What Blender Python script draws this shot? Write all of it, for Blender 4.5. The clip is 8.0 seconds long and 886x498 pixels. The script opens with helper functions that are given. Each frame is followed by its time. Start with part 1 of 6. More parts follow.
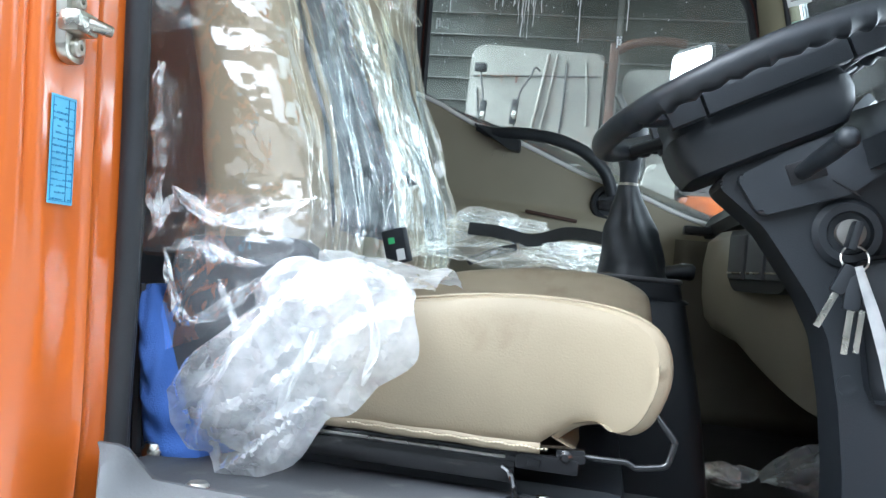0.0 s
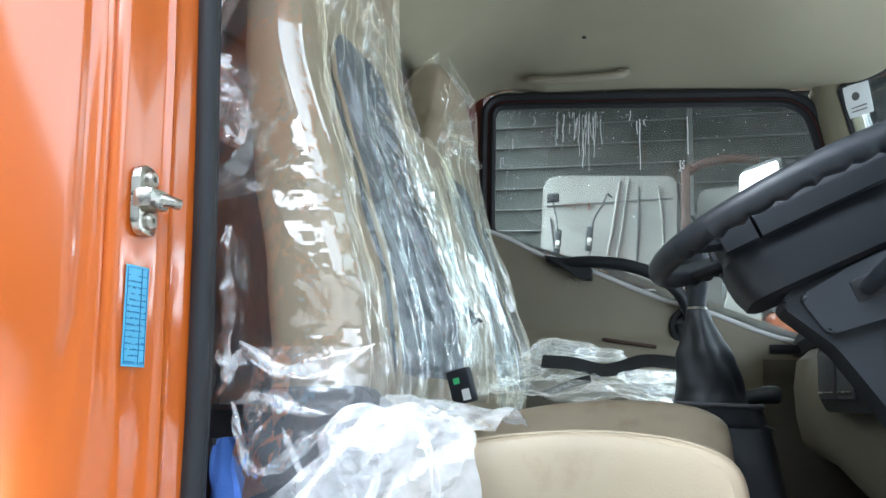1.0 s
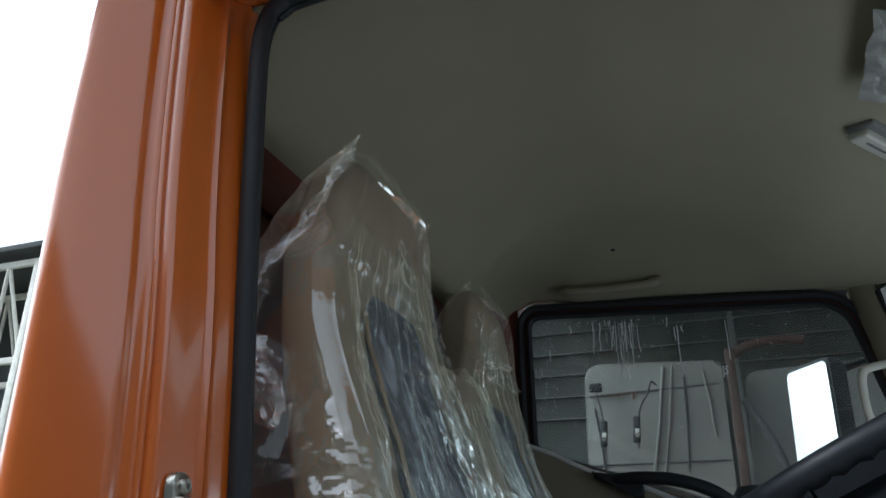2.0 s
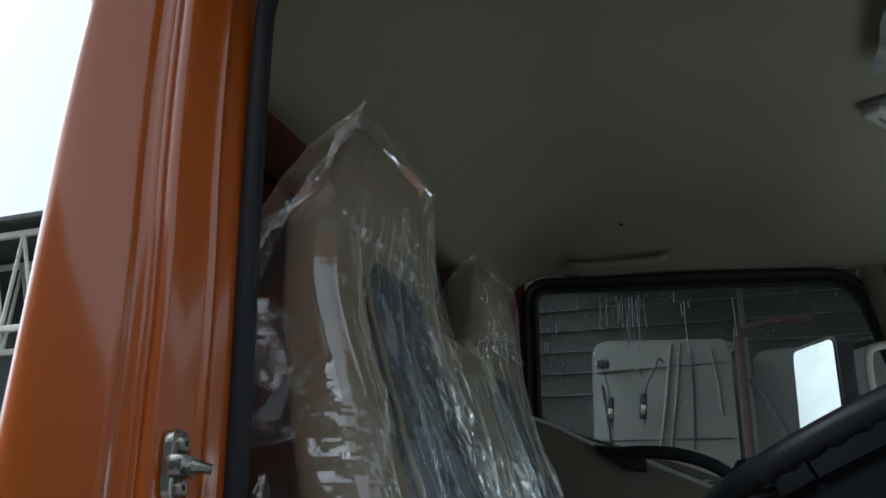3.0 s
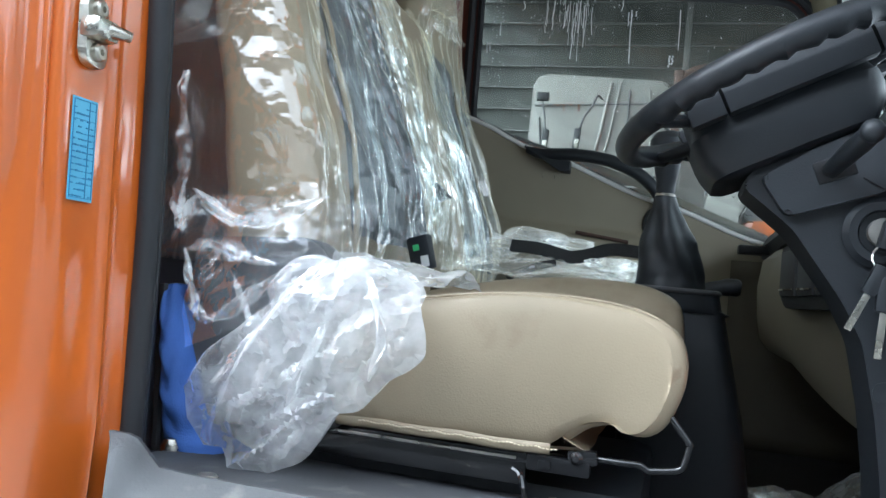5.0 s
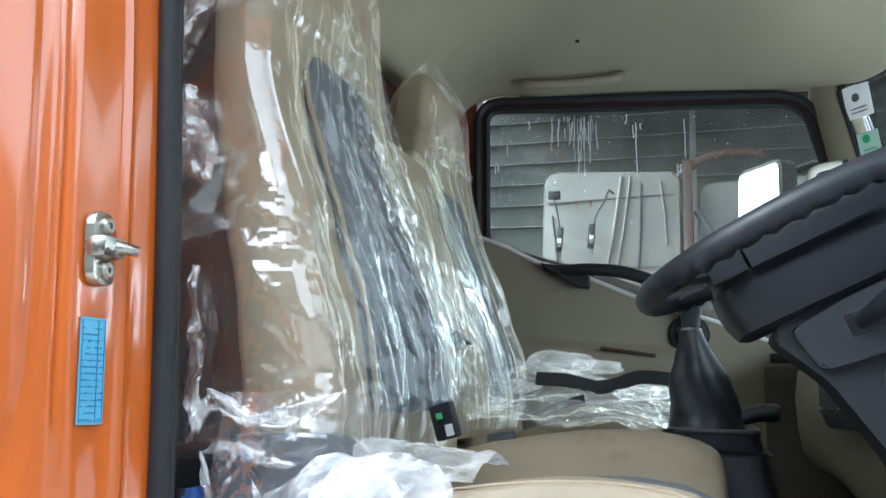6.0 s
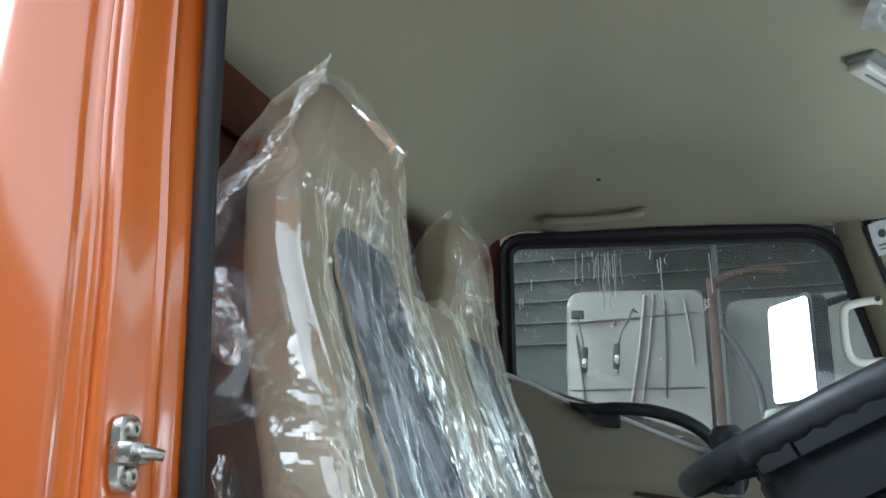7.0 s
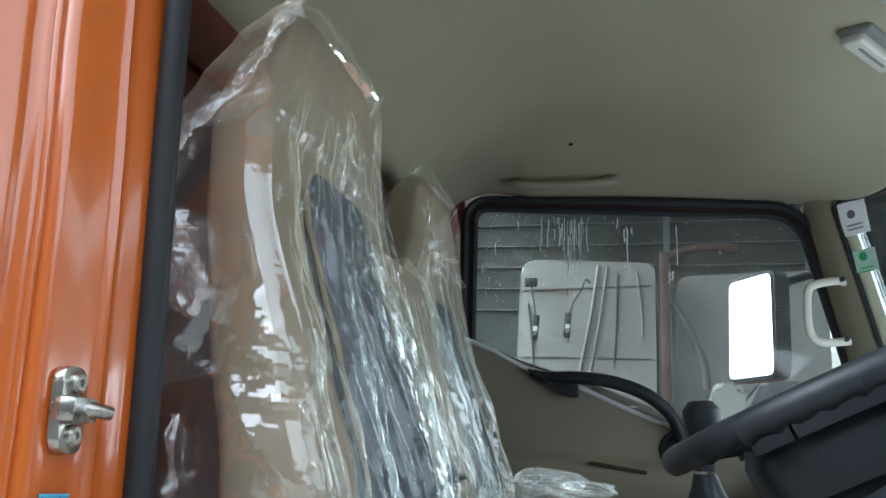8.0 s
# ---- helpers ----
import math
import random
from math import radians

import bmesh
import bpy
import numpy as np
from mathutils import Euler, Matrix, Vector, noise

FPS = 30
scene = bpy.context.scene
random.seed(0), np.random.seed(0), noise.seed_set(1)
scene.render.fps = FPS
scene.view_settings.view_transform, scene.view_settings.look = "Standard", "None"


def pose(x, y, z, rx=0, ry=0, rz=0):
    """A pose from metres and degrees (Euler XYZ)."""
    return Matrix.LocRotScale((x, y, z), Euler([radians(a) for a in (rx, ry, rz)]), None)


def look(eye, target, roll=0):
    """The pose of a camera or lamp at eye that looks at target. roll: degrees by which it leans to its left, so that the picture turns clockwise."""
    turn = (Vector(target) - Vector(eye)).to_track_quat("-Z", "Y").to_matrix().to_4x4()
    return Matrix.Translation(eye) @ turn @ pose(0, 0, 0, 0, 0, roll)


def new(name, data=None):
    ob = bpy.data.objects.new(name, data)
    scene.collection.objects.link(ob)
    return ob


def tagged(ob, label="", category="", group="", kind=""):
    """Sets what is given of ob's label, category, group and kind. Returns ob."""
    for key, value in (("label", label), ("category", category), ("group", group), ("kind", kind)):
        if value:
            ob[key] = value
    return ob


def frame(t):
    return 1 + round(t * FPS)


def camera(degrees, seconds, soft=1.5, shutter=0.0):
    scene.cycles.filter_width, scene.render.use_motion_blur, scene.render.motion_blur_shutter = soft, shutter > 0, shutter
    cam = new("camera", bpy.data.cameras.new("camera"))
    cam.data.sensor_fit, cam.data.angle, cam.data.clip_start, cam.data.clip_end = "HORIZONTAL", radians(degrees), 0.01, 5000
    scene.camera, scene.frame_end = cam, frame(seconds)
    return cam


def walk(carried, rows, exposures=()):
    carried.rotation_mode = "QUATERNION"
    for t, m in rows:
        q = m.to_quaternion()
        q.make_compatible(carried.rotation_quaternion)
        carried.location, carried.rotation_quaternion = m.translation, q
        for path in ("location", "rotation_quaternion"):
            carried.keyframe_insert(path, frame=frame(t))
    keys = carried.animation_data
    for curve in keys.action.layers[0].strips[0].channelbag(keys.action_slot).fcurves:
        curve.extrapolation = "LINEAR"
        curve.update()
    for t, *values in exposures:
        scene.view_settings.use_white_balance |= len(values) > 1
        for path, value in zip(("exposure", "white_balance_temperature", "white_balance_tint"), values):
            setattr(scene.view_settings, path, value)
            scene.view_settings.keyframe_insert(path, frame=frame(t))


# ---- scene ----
cam = camera(57.8, 8.0)
PATH = [
    (0, (0.464, -0.605, 1.376), (0.074, 1.357, 1.423), 5.6),
    (0.5, (0.483, -0.617, 1.35), (-0.032, 1.313, 1.433), 4.9),
    (1, (0.497, -0.614, 1.385), (-0.109, 1.258, 1.744), 2.6),
    (1.5, (0.495, -0.62, 1.449), (-0.137, 1.144, 2.15), 0.2),
    (2.8, (0.532, -0.653, 1.494), (-0.175, 1.034, 2.304), 2.0),
    (3, (0.516, -0.627, 1.475), (-0.181, 1.099, 2.207), 2.0),
    (3.5, (0.508, -0.605, 1.418), (-0.182, 1.207, 1.907), 4.6),
    (4, (0.523, -0.611, 1.352), (-0.108, 1.27, 1.599), 5.7),
    (4.2, (0.524, -0.611, 1.346), (-0.066, 1.294, 1.5), 7.2),
    (5.3, (0.523, -0.586, 1.35), (-0.037, 1.331, 1.468), 4.6),
    (5.5, (0.532, -0.591, 1.37), (-0.055, 1.314, 1.538), 3.2),
    (6, (0.517, -0.579, 1.437), (-0.102, 1.292, 1.781), 1.7),
    (6.5, (0.511, -0.585, 1.496), (-0.143, 1.227, 2.032), 1.2),
    (7, (0.506, -0.586, 1.514), (-0.147, 1.203, 2.126), 1.4),
    (7.5, (0.493, -0.574, 1.531), (-0.136, 1.223, 2.142), 2.4),
    (8, (0.451, -0.53, 1.524), (-0.092, 1.321, 2.052), 3.3),
]
walk(cam, [(t, look(eye, target, roll)) for t, eye, target, roll in PATH], exposures=((0, 3.15, 5500, 4), (1, 3.0, 5500, 4), (1.5, 2.0, 5500, 4), (2.8, 0.35, 5500, 5), (3, 0.35, 5500, 5), (3.5, 1.65, 5500, 4), (4, 2.28, 5500, 4), (5.5, 2.75, 5500, 4), (6.5, 2.8, 5500, 4), (7, 2.4, 5500, 4), (8, 2.25, 5500, 4)))

from mathutils import geometry
# ---- light ----
world = bpy.data.worlds.new("sky")
scene.world = world
world.use_nodes = True
wn = world.node_tree.nodes
wl = world.node_tree.links
sky = wn.new("ShaderNodeTexSky")
sky.sky_type = "NISHITA"
sky.sun_disc = False
sky.sun_elevation, sky.sun_rotation = radians(45), radians(257)
sky.air_density, sky.dust_density, sky.ozone_density = 1.0, 6.0, 1.0
wn["Background"].inputs["Strength"].default_value = 0.15
pale = wn.new("ShaderNodeHueSaturation")
pale.inputs["Saturation"].default_value = 0.10
wl.new(sky.outputs[0], pale.inputs["Color"])
wl.new(pale.outputs[0], wn["Background"].inputs["Color"])
sun_data = bpy.data.lights.new("sun", "SUN")
sun_data.energy, sun_data.angle, sun_data.color = 0.22, radians(40), (1.0, 0.96, 0.9)
sun = new("sun", sun_data)
sun.matrix_world = look((-6.8, -1.6, 7.0), (0, 0, 0))
tagged(sun, kind="structure")
# area lamp added at the windscreen opening, aimed up to brighten the headliner
day = bpy.data.lights.new("windscreen_fill", "AREA")
day.shape, day.size, day.size_y, day.energy, day.color = "RECTANGLE", 1.2, 0.30, 1.1, (0.97, 0.99, 1.0)
fill_lamp = new("windscreen_fill", day)
fill_lamp.matrix_world = look((1.0, 0.85, 1.70), (0.25, 0.85, 2.15))


# ---- materials ----
def mat(name, color, rough=0.5, metal=0.0, vary=(6.0, 0.12), bump=(220.0, 0.08), coat=0.0, spec=0.5, stains=None, sheen=0.0):
    """A painted, moulded or woven surface: colour that varies at two scales, fine relief."""
    m = bpy.data.materials.new(name)
    m.use_nodes = True
    n, l = m.node_tree.nodes, m.node_tree.links
    b = n["Principled BSDF"]
    b.inputs["Roughness"].default_value = rough
    b.inputs["Metallic"].default_value = metal
    b.inputs["Coat Weight"].default_value = coat
    b.inputs["Coat Roughness"].default_value = 0.04
    b.inputs["Specular IOR Level"].default_value = spec
    b.inputs["Sheen Weight"].default_value = sheen
    co = n.new("ShaderNodeTexCoord")
    big = n.new("ShaderNodeTexNoise")
    big.inputs["Scale"].default_value = vary[0]
    big.inputs["Detail"].default_value = 6
    l.new(co.outputs["Object"], big.inputs["Vector"])
    ramp = n.new("ShaderNodeMapRange")
    ramp.inputs["From Min"].default_value, ramp.inputs["From Max"].default_value = 0.3, 0.7
    ramp.inputs["To Min"].default_value, ramp.inputs["To Max"].default_value = 1 - vary[1], 1 + vary[1]
    l.new(big.outputs["Fac"], ramp.inputs["Value"])
    mul = n.new("ShaderNodeVectorMath")
    mul.operation = "SCALE"
    mul.inputs[0].default_value = color
    l.new(ramp.outputs["Result"], mul.inputs["Scale"])
    out = mul.outputs["Vector"]
    if stains:
        spot = n.new("ShaderNodeTexNoise")
        spot.inputs["Scale"].default_value, spot.inputs["Detail"].default_value = stains[0], 10
        l.new(co.outputs["Object"], spot.inputs["Vector"])
        cut = n.new("ShaderNodeMapRange")
        cut.inputs["From Min"].default_value, cut.inputs["From Max"].default_value = stains[1], stains[1] + 0.12
        l.new(spot.outputs["Fac"], cut.inputs["Value"])
        mix = n.new("ShaderNodeMix")
        mix.data_type = "RGBA"
        l.new(cut.outputs["Result"], mix.inputs["Factor"])
        l.new(out, mix.inputs["A"])
        mix.inputs["B"].default_value = (*stains[2], 1)
        out = mix.outputs["Result"]
    l.new(out, b.inputs["Base Color"])
    fine = n.new("ShaderNodeTexNoise")
    fine.inputs["Scale"].default_value, fine.inputs["Detail"].default_value = bump[0], 4
    l.new(co.outputs["Object"], fine.inputs["Vector"])
    bp = n.new("ShaderNodeBump")
    bp.inputs["Strength"].default_value, bp.inputs["Distance"].default_value = bump[1], 0.004
    l.new(fine.outputs["Fac"], bp.inputs["Height"])
    l.new(bp.outputs["Normal"], b.inputs["Normal"])
    rr = n.new("ShaderNodeMapRange")
    rr.inputs["To Min"].default_value, rr.inputs["To Max"].default_value = max(0.02, rough - 0.08), min(1, rough + 0.08)
    l.new(big.outputs["Fac"], rr.inputs["Value"])
    l.new(rr.outputs["Result"], b.inputs["Roughness"])
    return m


def film(name, milk, gloss, tint, gain=2.0, scale=60.0, depth=0.15, stretch=(1, 1, 1), patch=1.0, glow=0.25, shade=0.95):
    """Thin plastic foil: clear body with a little haze, mirror-like faces, fine crinkles."""
    m = bpy.data.materials.new(name)
    m.use_nodes = True
    n, l = m.node_tree.nodes, m.node_tree.links
    n.remove(n["Principled BSDF"])
    co = n.new("ShaderNodeTexCoord")
    mp = n.new("ShaderNodeMapping")
    mp.inputs["Scale"].default_value = stretch
    l.new(co.outputs["Object"], mp.inputs["Vector"])

    def math_node(op, a, b, clamp=False):
        t = n.new("ShaderNodeMath")
        t.operation, t.use_clamp = op, clamp
        for k, v in enumerate((a, b)):
            if isinstance(v, (int, float)):
                t.inputs[k].default_value = v
            else:
                l.new(v, t.inputs[k])
        return t.outputs[0]

    bend = n.new("ShaderNodeTexNoise")
    bend.inputs["Scale"].default_value, bend.inputs["Detail"].default_value = scale * 0.4, 2
    l.new(mp.outputs["Vector"], bend.inputs["Vector"])
    shove = n.new("ShaderNodeVectorMath")
    shove.operation = "SCALE"
    l.new(bend.outputs["Color"], shove.inputs[0])
    shove.inputs["Scale"].default_value = 0.9 / scale
    bent = n.new("ShaderNodeVectorMath")
    l.new(mp.outputs["Vector"], bent.inputs[0])
    l.new(shove.outputs["Vector"], bent.inputs[1])

    def cells(sc):
        t = n.new("ShaderNodeTexVoronoi")
        t.inputs["Scale"].default_value = sc
        l.new(bent.outputs["Vector"], t.inputs["Vector"])
        return t.outputs["Distance"]

    # small flat cells that meet in creases, stronger in some places than in others
    where = n.new("ShaderNodeTexNoise")
    where.inputs["Scale"].default_value, where.inputs["Detail"].default_value = 14, 3
    l.new(co.outputs["Object"], where.inputs["Vector"])
    worn = math_node("MULTIPLY", math_node("SUBTRACT", where.outputs["Fac"], 0.42), 5.0, True)
    relief = math_node("MULTIPLY", math_node("ADD", cells(scale), math_node("MULTIPLY", cells(scale * 2.7), 0.35)), worn)
    bp = n.new("ShaderNodeBump")
    bp.inputs["Strength"].default_value, bp.inputs["Distance"].default_value = 1.0, depth / scale
    l.new(relief, bp.inputs["Height"])
    cloud = n.new("ShaderNodeTexNoise")
    cloud.inputs["Scale"].default_value, cloud.inputs["Detail"].default_value = 18, 5
    l.new(mp.outputs["Vector"], cloud.inputs["Vector"])
    haze_amount = math_node("MULTIPLY", math_node("ADD", math_node("MULTIPLY", math_node("SUBTRACT", cloud.outputs["Fac"], 0.5), 2.0 * patch), 1.0, False), milk, True)
    clear = n.new("ShaderNodeBsdfTransparent")
    clear.inputs["Color"].default_value = (*tint, 1)
    white = n.new("ShaderNodeBsdfDiffuse")
    thru = n.new("ShaderNodeBsdfTranslucent")
    haze = n.new("ShaderNodeMixShader")
    haze.inputs["Fac"].default_value = glow
    for k, sh in enumerate((white, thru)):
        sh.inputs["Color"].default_value = (shade, shade * 1.012, shade * 1.008, 1)
        l.new(sh.outputs[0], haze.inputs[k + 1])
    body = n.new("ShaderNodeMixShader")
    l.new(haze_amount, body.inputs["Fac"])
    l.new(clear.outputs[0], body.inputs[1])
    l.new(haze.outputs[0], body.inputs[2])
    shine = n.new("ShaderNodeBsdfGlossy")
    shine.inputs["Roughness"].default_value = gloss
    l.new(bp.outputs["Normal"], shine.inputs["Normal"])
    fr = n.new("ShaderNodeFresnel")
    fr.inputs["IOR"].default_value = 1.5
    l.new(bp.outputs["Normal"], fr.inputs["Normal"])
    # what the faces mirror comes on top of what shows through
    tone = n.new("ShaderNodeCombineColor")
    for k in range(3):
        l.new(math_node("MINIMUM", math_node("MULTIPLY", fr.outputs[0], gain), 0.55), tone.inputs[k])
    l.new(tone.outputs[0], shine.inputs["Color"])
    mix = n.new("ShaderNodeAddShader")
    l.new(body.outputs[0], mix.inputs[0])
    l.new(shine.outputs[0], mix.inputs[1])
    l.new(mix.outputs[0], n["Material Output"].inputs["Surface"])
    return m


def pane_mat(name, tint, dirt):
    """Window glass with dried water runs and specks."""
    m = bpy.data.materials.new(name)
    m.use_nodes = True
    n, l = m.node_tree.nodes, m.node_tree.links
    n.remove(n["Principled BSDF"])
    clear = n.new("ShaderNodeBsdfTransparent")
    clear.inputs["Color"].default_value = (*tint, 1)
    shine = n.new("ShaderNodeBsdfGlossy")
    shine.inputs["Roughness"].default_value = 0.02
    fr = n.new("ShaderNodeFresnel")
    fr.inputs["IOR"].default_value = 1.5
    mix = n.new("ShaderNodeMixShader")
    l.new(fr.outputs[0], mix.inputs["Fac"])
    l.new(clear.outputs[0], mix.inputs[1])
    l.new(shine.outputs[0], mix.inputs[2])
    co = n.new("ShaderNodeTexCoord")
    tex = n.new("ShaderNodeTexNoise")
    tex.inputs["Scale"].default_value, tex.inputs["Detail"].default_value = 9, 8
    l.new(co.outputs["Object"], tex.inputs["Vector"])
    cut = n.new("ShaderNodeMapRange")
    cut.inputs["From Min"].default_value, cut.inputs["From Max"].default_value = 0.45, 0.8
    cut.inputs["To Min"].default_value, cut.inputs["To Max"].default_value = dirt * 0.3, dirt
    l.new(tex.outputs["Fac"], cut.inputs["Value"])
    dust = n.new("ShaderNodeBsdfDiffuse")
    dust.inputs["Color"].default_value = (0.6, 0.6, 0.58, 1)
    mix2 = n.new("ShaderNodeMixShader")
    l.new(cut.outputs["Result"], mix2.inputs["Fac"])
    l.new(mix.outputs[0], mix2.inputs[1])
    l.new(dust.outputs[0], mix2.inputs[2])
    l.new(mix2.outputs[0], n["Material Output"].inputs["Surface"])
    return m


ORANGE = mat("orange_paint", (0.66, 0.142, 0.011), 0.30, vary=(3, 0.06), bump=(900, 0.015), coat=1.0)
ORANGE.node_tree.nodes["Principled BSDF"].inputs["Coat IOR"].default_value = 1.78
ORANGE.node_tree.nodes["Principled BSDF"].inputs["Coat Roughness"].default_value = 0.11
# the cab's orange with the shade inside the cab put into its colour
INNER = mat("shaded_orange_paint", (0.13, 0.026, 0.014), 0.5, vary=(4, 0.15), bump=(500, 0.08))
EDGEPAINT = mat("dark_red_edge", (0.055, 0.013, 0.009), 0.5, vary=(5, 0.2))
# beige trim darkened in the colour for the shadow of the footwell
KICK = mat("shadowed_kick_panel", (0.125, 0.112, 0.088), 0.7, vary=(5, 0.15), bump=(500, 0.2))
TAGGREY = mat("brushed_grey_tag", (0.36, 0.36, 0.36), 0.4, vary=(40, 0.25))
GREYPANEL = mat("grey_inner_panel", (0.150, 0.156, 0.185), 0.7, vary=(5, 0.2), bump=(400, 0.2))
RUBBER = mat("black_rubber", (0.022, 0.023, 0.026), 0.62, vary=(12, 0.2), bump=(300, 0.06))
BLACK = mat("black_plastic", (0.0158, 0.0190, 0.0236), 0.5, vary=(8, 0.15), bump=(700, 0.12))
SATIN = mat("satin_dark_plastic", (0.0255, 0.0300, 0.0362), 0.48, vary=(8, 0.1), bump=(700, 0.10))
WRAPPER = mat("pale_wrapper", (0.33, 0.33, 0.30), 0.35, vary=(30, 0.3), bump=(60, 0.4))
GREYBLACK = mat("dark_grey_plastic", (0.075, 0.077, 0.082), 0.55, vary=(8, 0.2), bump=(600, 0.15), stains=(14, 0.66, (0.11, 0.11, 0.105)))
SILL = mat("dusty_sill_plastic", (0.066, 0.068, 0.072), 0.66, vary=(7, 0.25), bump=(350, 0.12), stains=(26, 0.60, (0.12, 0.12, 0.115)))
LEATHER = mat("grip_leather", (0.0150, 0.0180, 0.0222), 0.46, vary=(15, 0.2), bump=(600, 0.10))
VINYL = mat("beige_vinyl", (0.315, 0.256, 0.174), 0.5, vary=(5, 0.14), bump=(500, 0.12), stains=(11, 0.63, (0.225, 0.168, 0.11)))
TRIM = mat("beige_plastic", (0.30, 0.268, 0.200), 0.58, vary=(5, 0.06), bump=(650, 0.10))
CLOTH = mat("grey_seat_cloth", (0.040, 0.051, 0.063), 0.85, vary=(20, 0.2), bump=(900, 0.4), sheen=0.3)
LINER = mat("headliner_cloth", (0.335, 0.308, 0.214), 0.9, vary=(4, 0.05), bump=(1200, 0.25))
WEBBING = mat("black_webbing", (0.016, 0.017, 0.019), 0.75, vary=(20, 0.2), bump=(900, 0.4))
THREAD = mat("pale_thread", (0.72, 0.62, 0.45), 0.7, bump=(900, 0.2))
STEEL = mat("zinc_steel", (0.55, 0.53, 0.47), 0.28, 1.0, vary=(30, 0.2), bump=(300, 0.08))
DULLSTEEL = mat("dull_worn_steel", (0.22, 0.215, 0.2), 0.65, 0.8, vary=(30, 0.2), bump=(300, 0.1))
DARKSTEEL = mat("black_steel", (0.018, 0.018, 0.02), 0.35, 0.3, vary=(20, 0.3), bump=(400, 0.1))
STICKER = mat("blue_label", (0.17, 0.56, 0.80), 0.4, vary=(30, 0.05), bump=(200, 0.02))
INK = mat("blue_ink", (0.05, 0.24, 0.48), 0.5)
WHITE = mat("white_paper", (0.8, 0.8, 0.78), 0.6, vary=(20, 0.05))
MINT = mat("pale_green_paper", (0.5, 0.72, 0.6), 0.6, vary=(20, 0.05))
GREEN = mat("green_print", (0.1, 0.55, 0.2), 0.5)
LAMPBASE = mat("grey_lamp_base", (0.17, 0.17, 0.155), 0.6)
GLOSSBLACK = mat("glossy_black_steel", (0.012, 0.012, 0.013), 0.16, 0.0, vary=(20, 0.3), bump=(160, 0.12), coat=0.6)
BLUECLOTH = mat("blue_cloth", (0.06, 0.14, 0.44), 0.75, vary=(12, 0.2), bump=(700, 0.4))
CARPET = mat("dark_floor_mat", (0.02, 0.02, 0.021), 0.85, vary=(9, 0.3), bump=(500, 0.5))
LAMPGLASS = mat("lamp_lens", (0.55, 0.53, 0.46), 0.3, bump=(300, 0.1))
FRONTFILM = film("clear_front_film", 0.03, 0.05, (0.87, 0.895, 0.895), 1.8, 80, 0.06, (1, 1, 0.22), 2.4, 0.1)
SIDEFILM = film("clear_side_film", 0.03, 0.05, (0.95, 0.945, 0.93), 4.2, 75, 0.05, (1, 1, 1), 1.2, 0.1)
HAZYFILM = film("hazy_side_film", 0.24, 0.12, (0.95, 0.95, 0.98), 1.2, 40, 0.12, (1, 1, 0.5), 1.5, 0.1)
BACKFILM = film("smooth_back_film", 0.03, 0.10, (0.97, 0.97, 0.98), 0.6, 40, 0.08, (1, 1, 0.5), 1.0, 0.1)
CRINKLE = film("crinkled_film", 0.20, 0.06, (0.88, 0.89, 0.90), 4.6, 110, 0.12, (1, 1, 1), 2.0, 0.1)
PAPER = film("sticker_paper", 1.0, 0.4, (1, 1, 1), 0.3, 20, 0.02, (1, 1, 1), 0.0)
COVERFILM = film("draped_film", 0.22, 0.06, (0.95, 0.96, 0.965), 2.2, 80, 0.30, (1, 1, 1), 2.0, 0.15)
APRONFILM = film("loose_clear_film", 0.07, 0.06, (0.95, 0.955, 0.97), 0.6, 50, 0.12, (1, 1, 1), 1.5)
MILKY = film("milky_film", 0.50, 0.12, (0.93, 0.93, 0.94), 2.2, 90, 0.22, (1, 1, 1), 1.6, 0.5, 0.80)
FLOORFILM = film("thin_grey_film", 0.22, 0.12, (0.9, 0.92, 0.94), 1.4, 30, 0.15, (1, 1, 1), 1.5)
MIRROR = mat("mirror_silver", (0.9, 0.91, 0.91), 0.03, 1.0, vary=(5, 0.01), bump=(50, 0.0))
GLASS = pane_mat("door_glass", (0.87, 0.90, 0.87), 0.16)
SCREEN = pane_mat("windscreen_glass", (0.86, 0.9, 0.88), 0.05)
WATER = mat("dried_water", (0.85, 0.86, 0.86), 0.4, vary=(60, 0.1))
ASPHALT = mat("yard_concrete", (0.13, 0.128, 0.122), 0.9, vary=(0.6, 0.2), bump=(60, 0.3), stains=(1.2, 0.6, (0.12, 0.12, 0.115)))
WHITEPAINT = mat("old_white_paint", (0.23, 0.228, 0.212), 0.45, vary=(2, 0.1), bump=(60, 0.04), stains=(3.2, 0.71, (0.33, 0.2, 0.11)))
RUST = mat("rust", (0.17, 0.085, 0.05), 0.9, vary=(30, 0.4), bump=(150, 0.5))
BROWNSTEEL = mat("brown_painted_steel", (0.075, 0.04, 0.03), 0.6, vary=(6, 0.2))
SIDING = mat("dark_sheet_siding", (0.06, 0.066, 0.058), 0.7, vary=(1.5, 0.3), bump=(20, 0.1))
PALELINE = mat("pale_steel_rail", (0.20, 0.20, 0.195), 0.6)
ROOFGREEN = mat("shade_roof_sheet", (0.09, 0.11, 0.07), 0.8, vary=(1.2, 0.4))
REDPAINT = mat("red_paint", (0.6, 0.03, 0.05), 0.4)
CREAMSTEEL = mat("cream_painted_steel", (0.7, 0.68, 0.58), 0.5)
YARDWALL = mat("dark_weathered_wall", (0.085, 0.088, 0.085), 0.9, vary=(0.7, 0.35), bump=(30, 0.2))
PLASTER = mat("grey_plaster", (0.55, 0.54, 0.5), 0.9, vary=(1, 0.15))


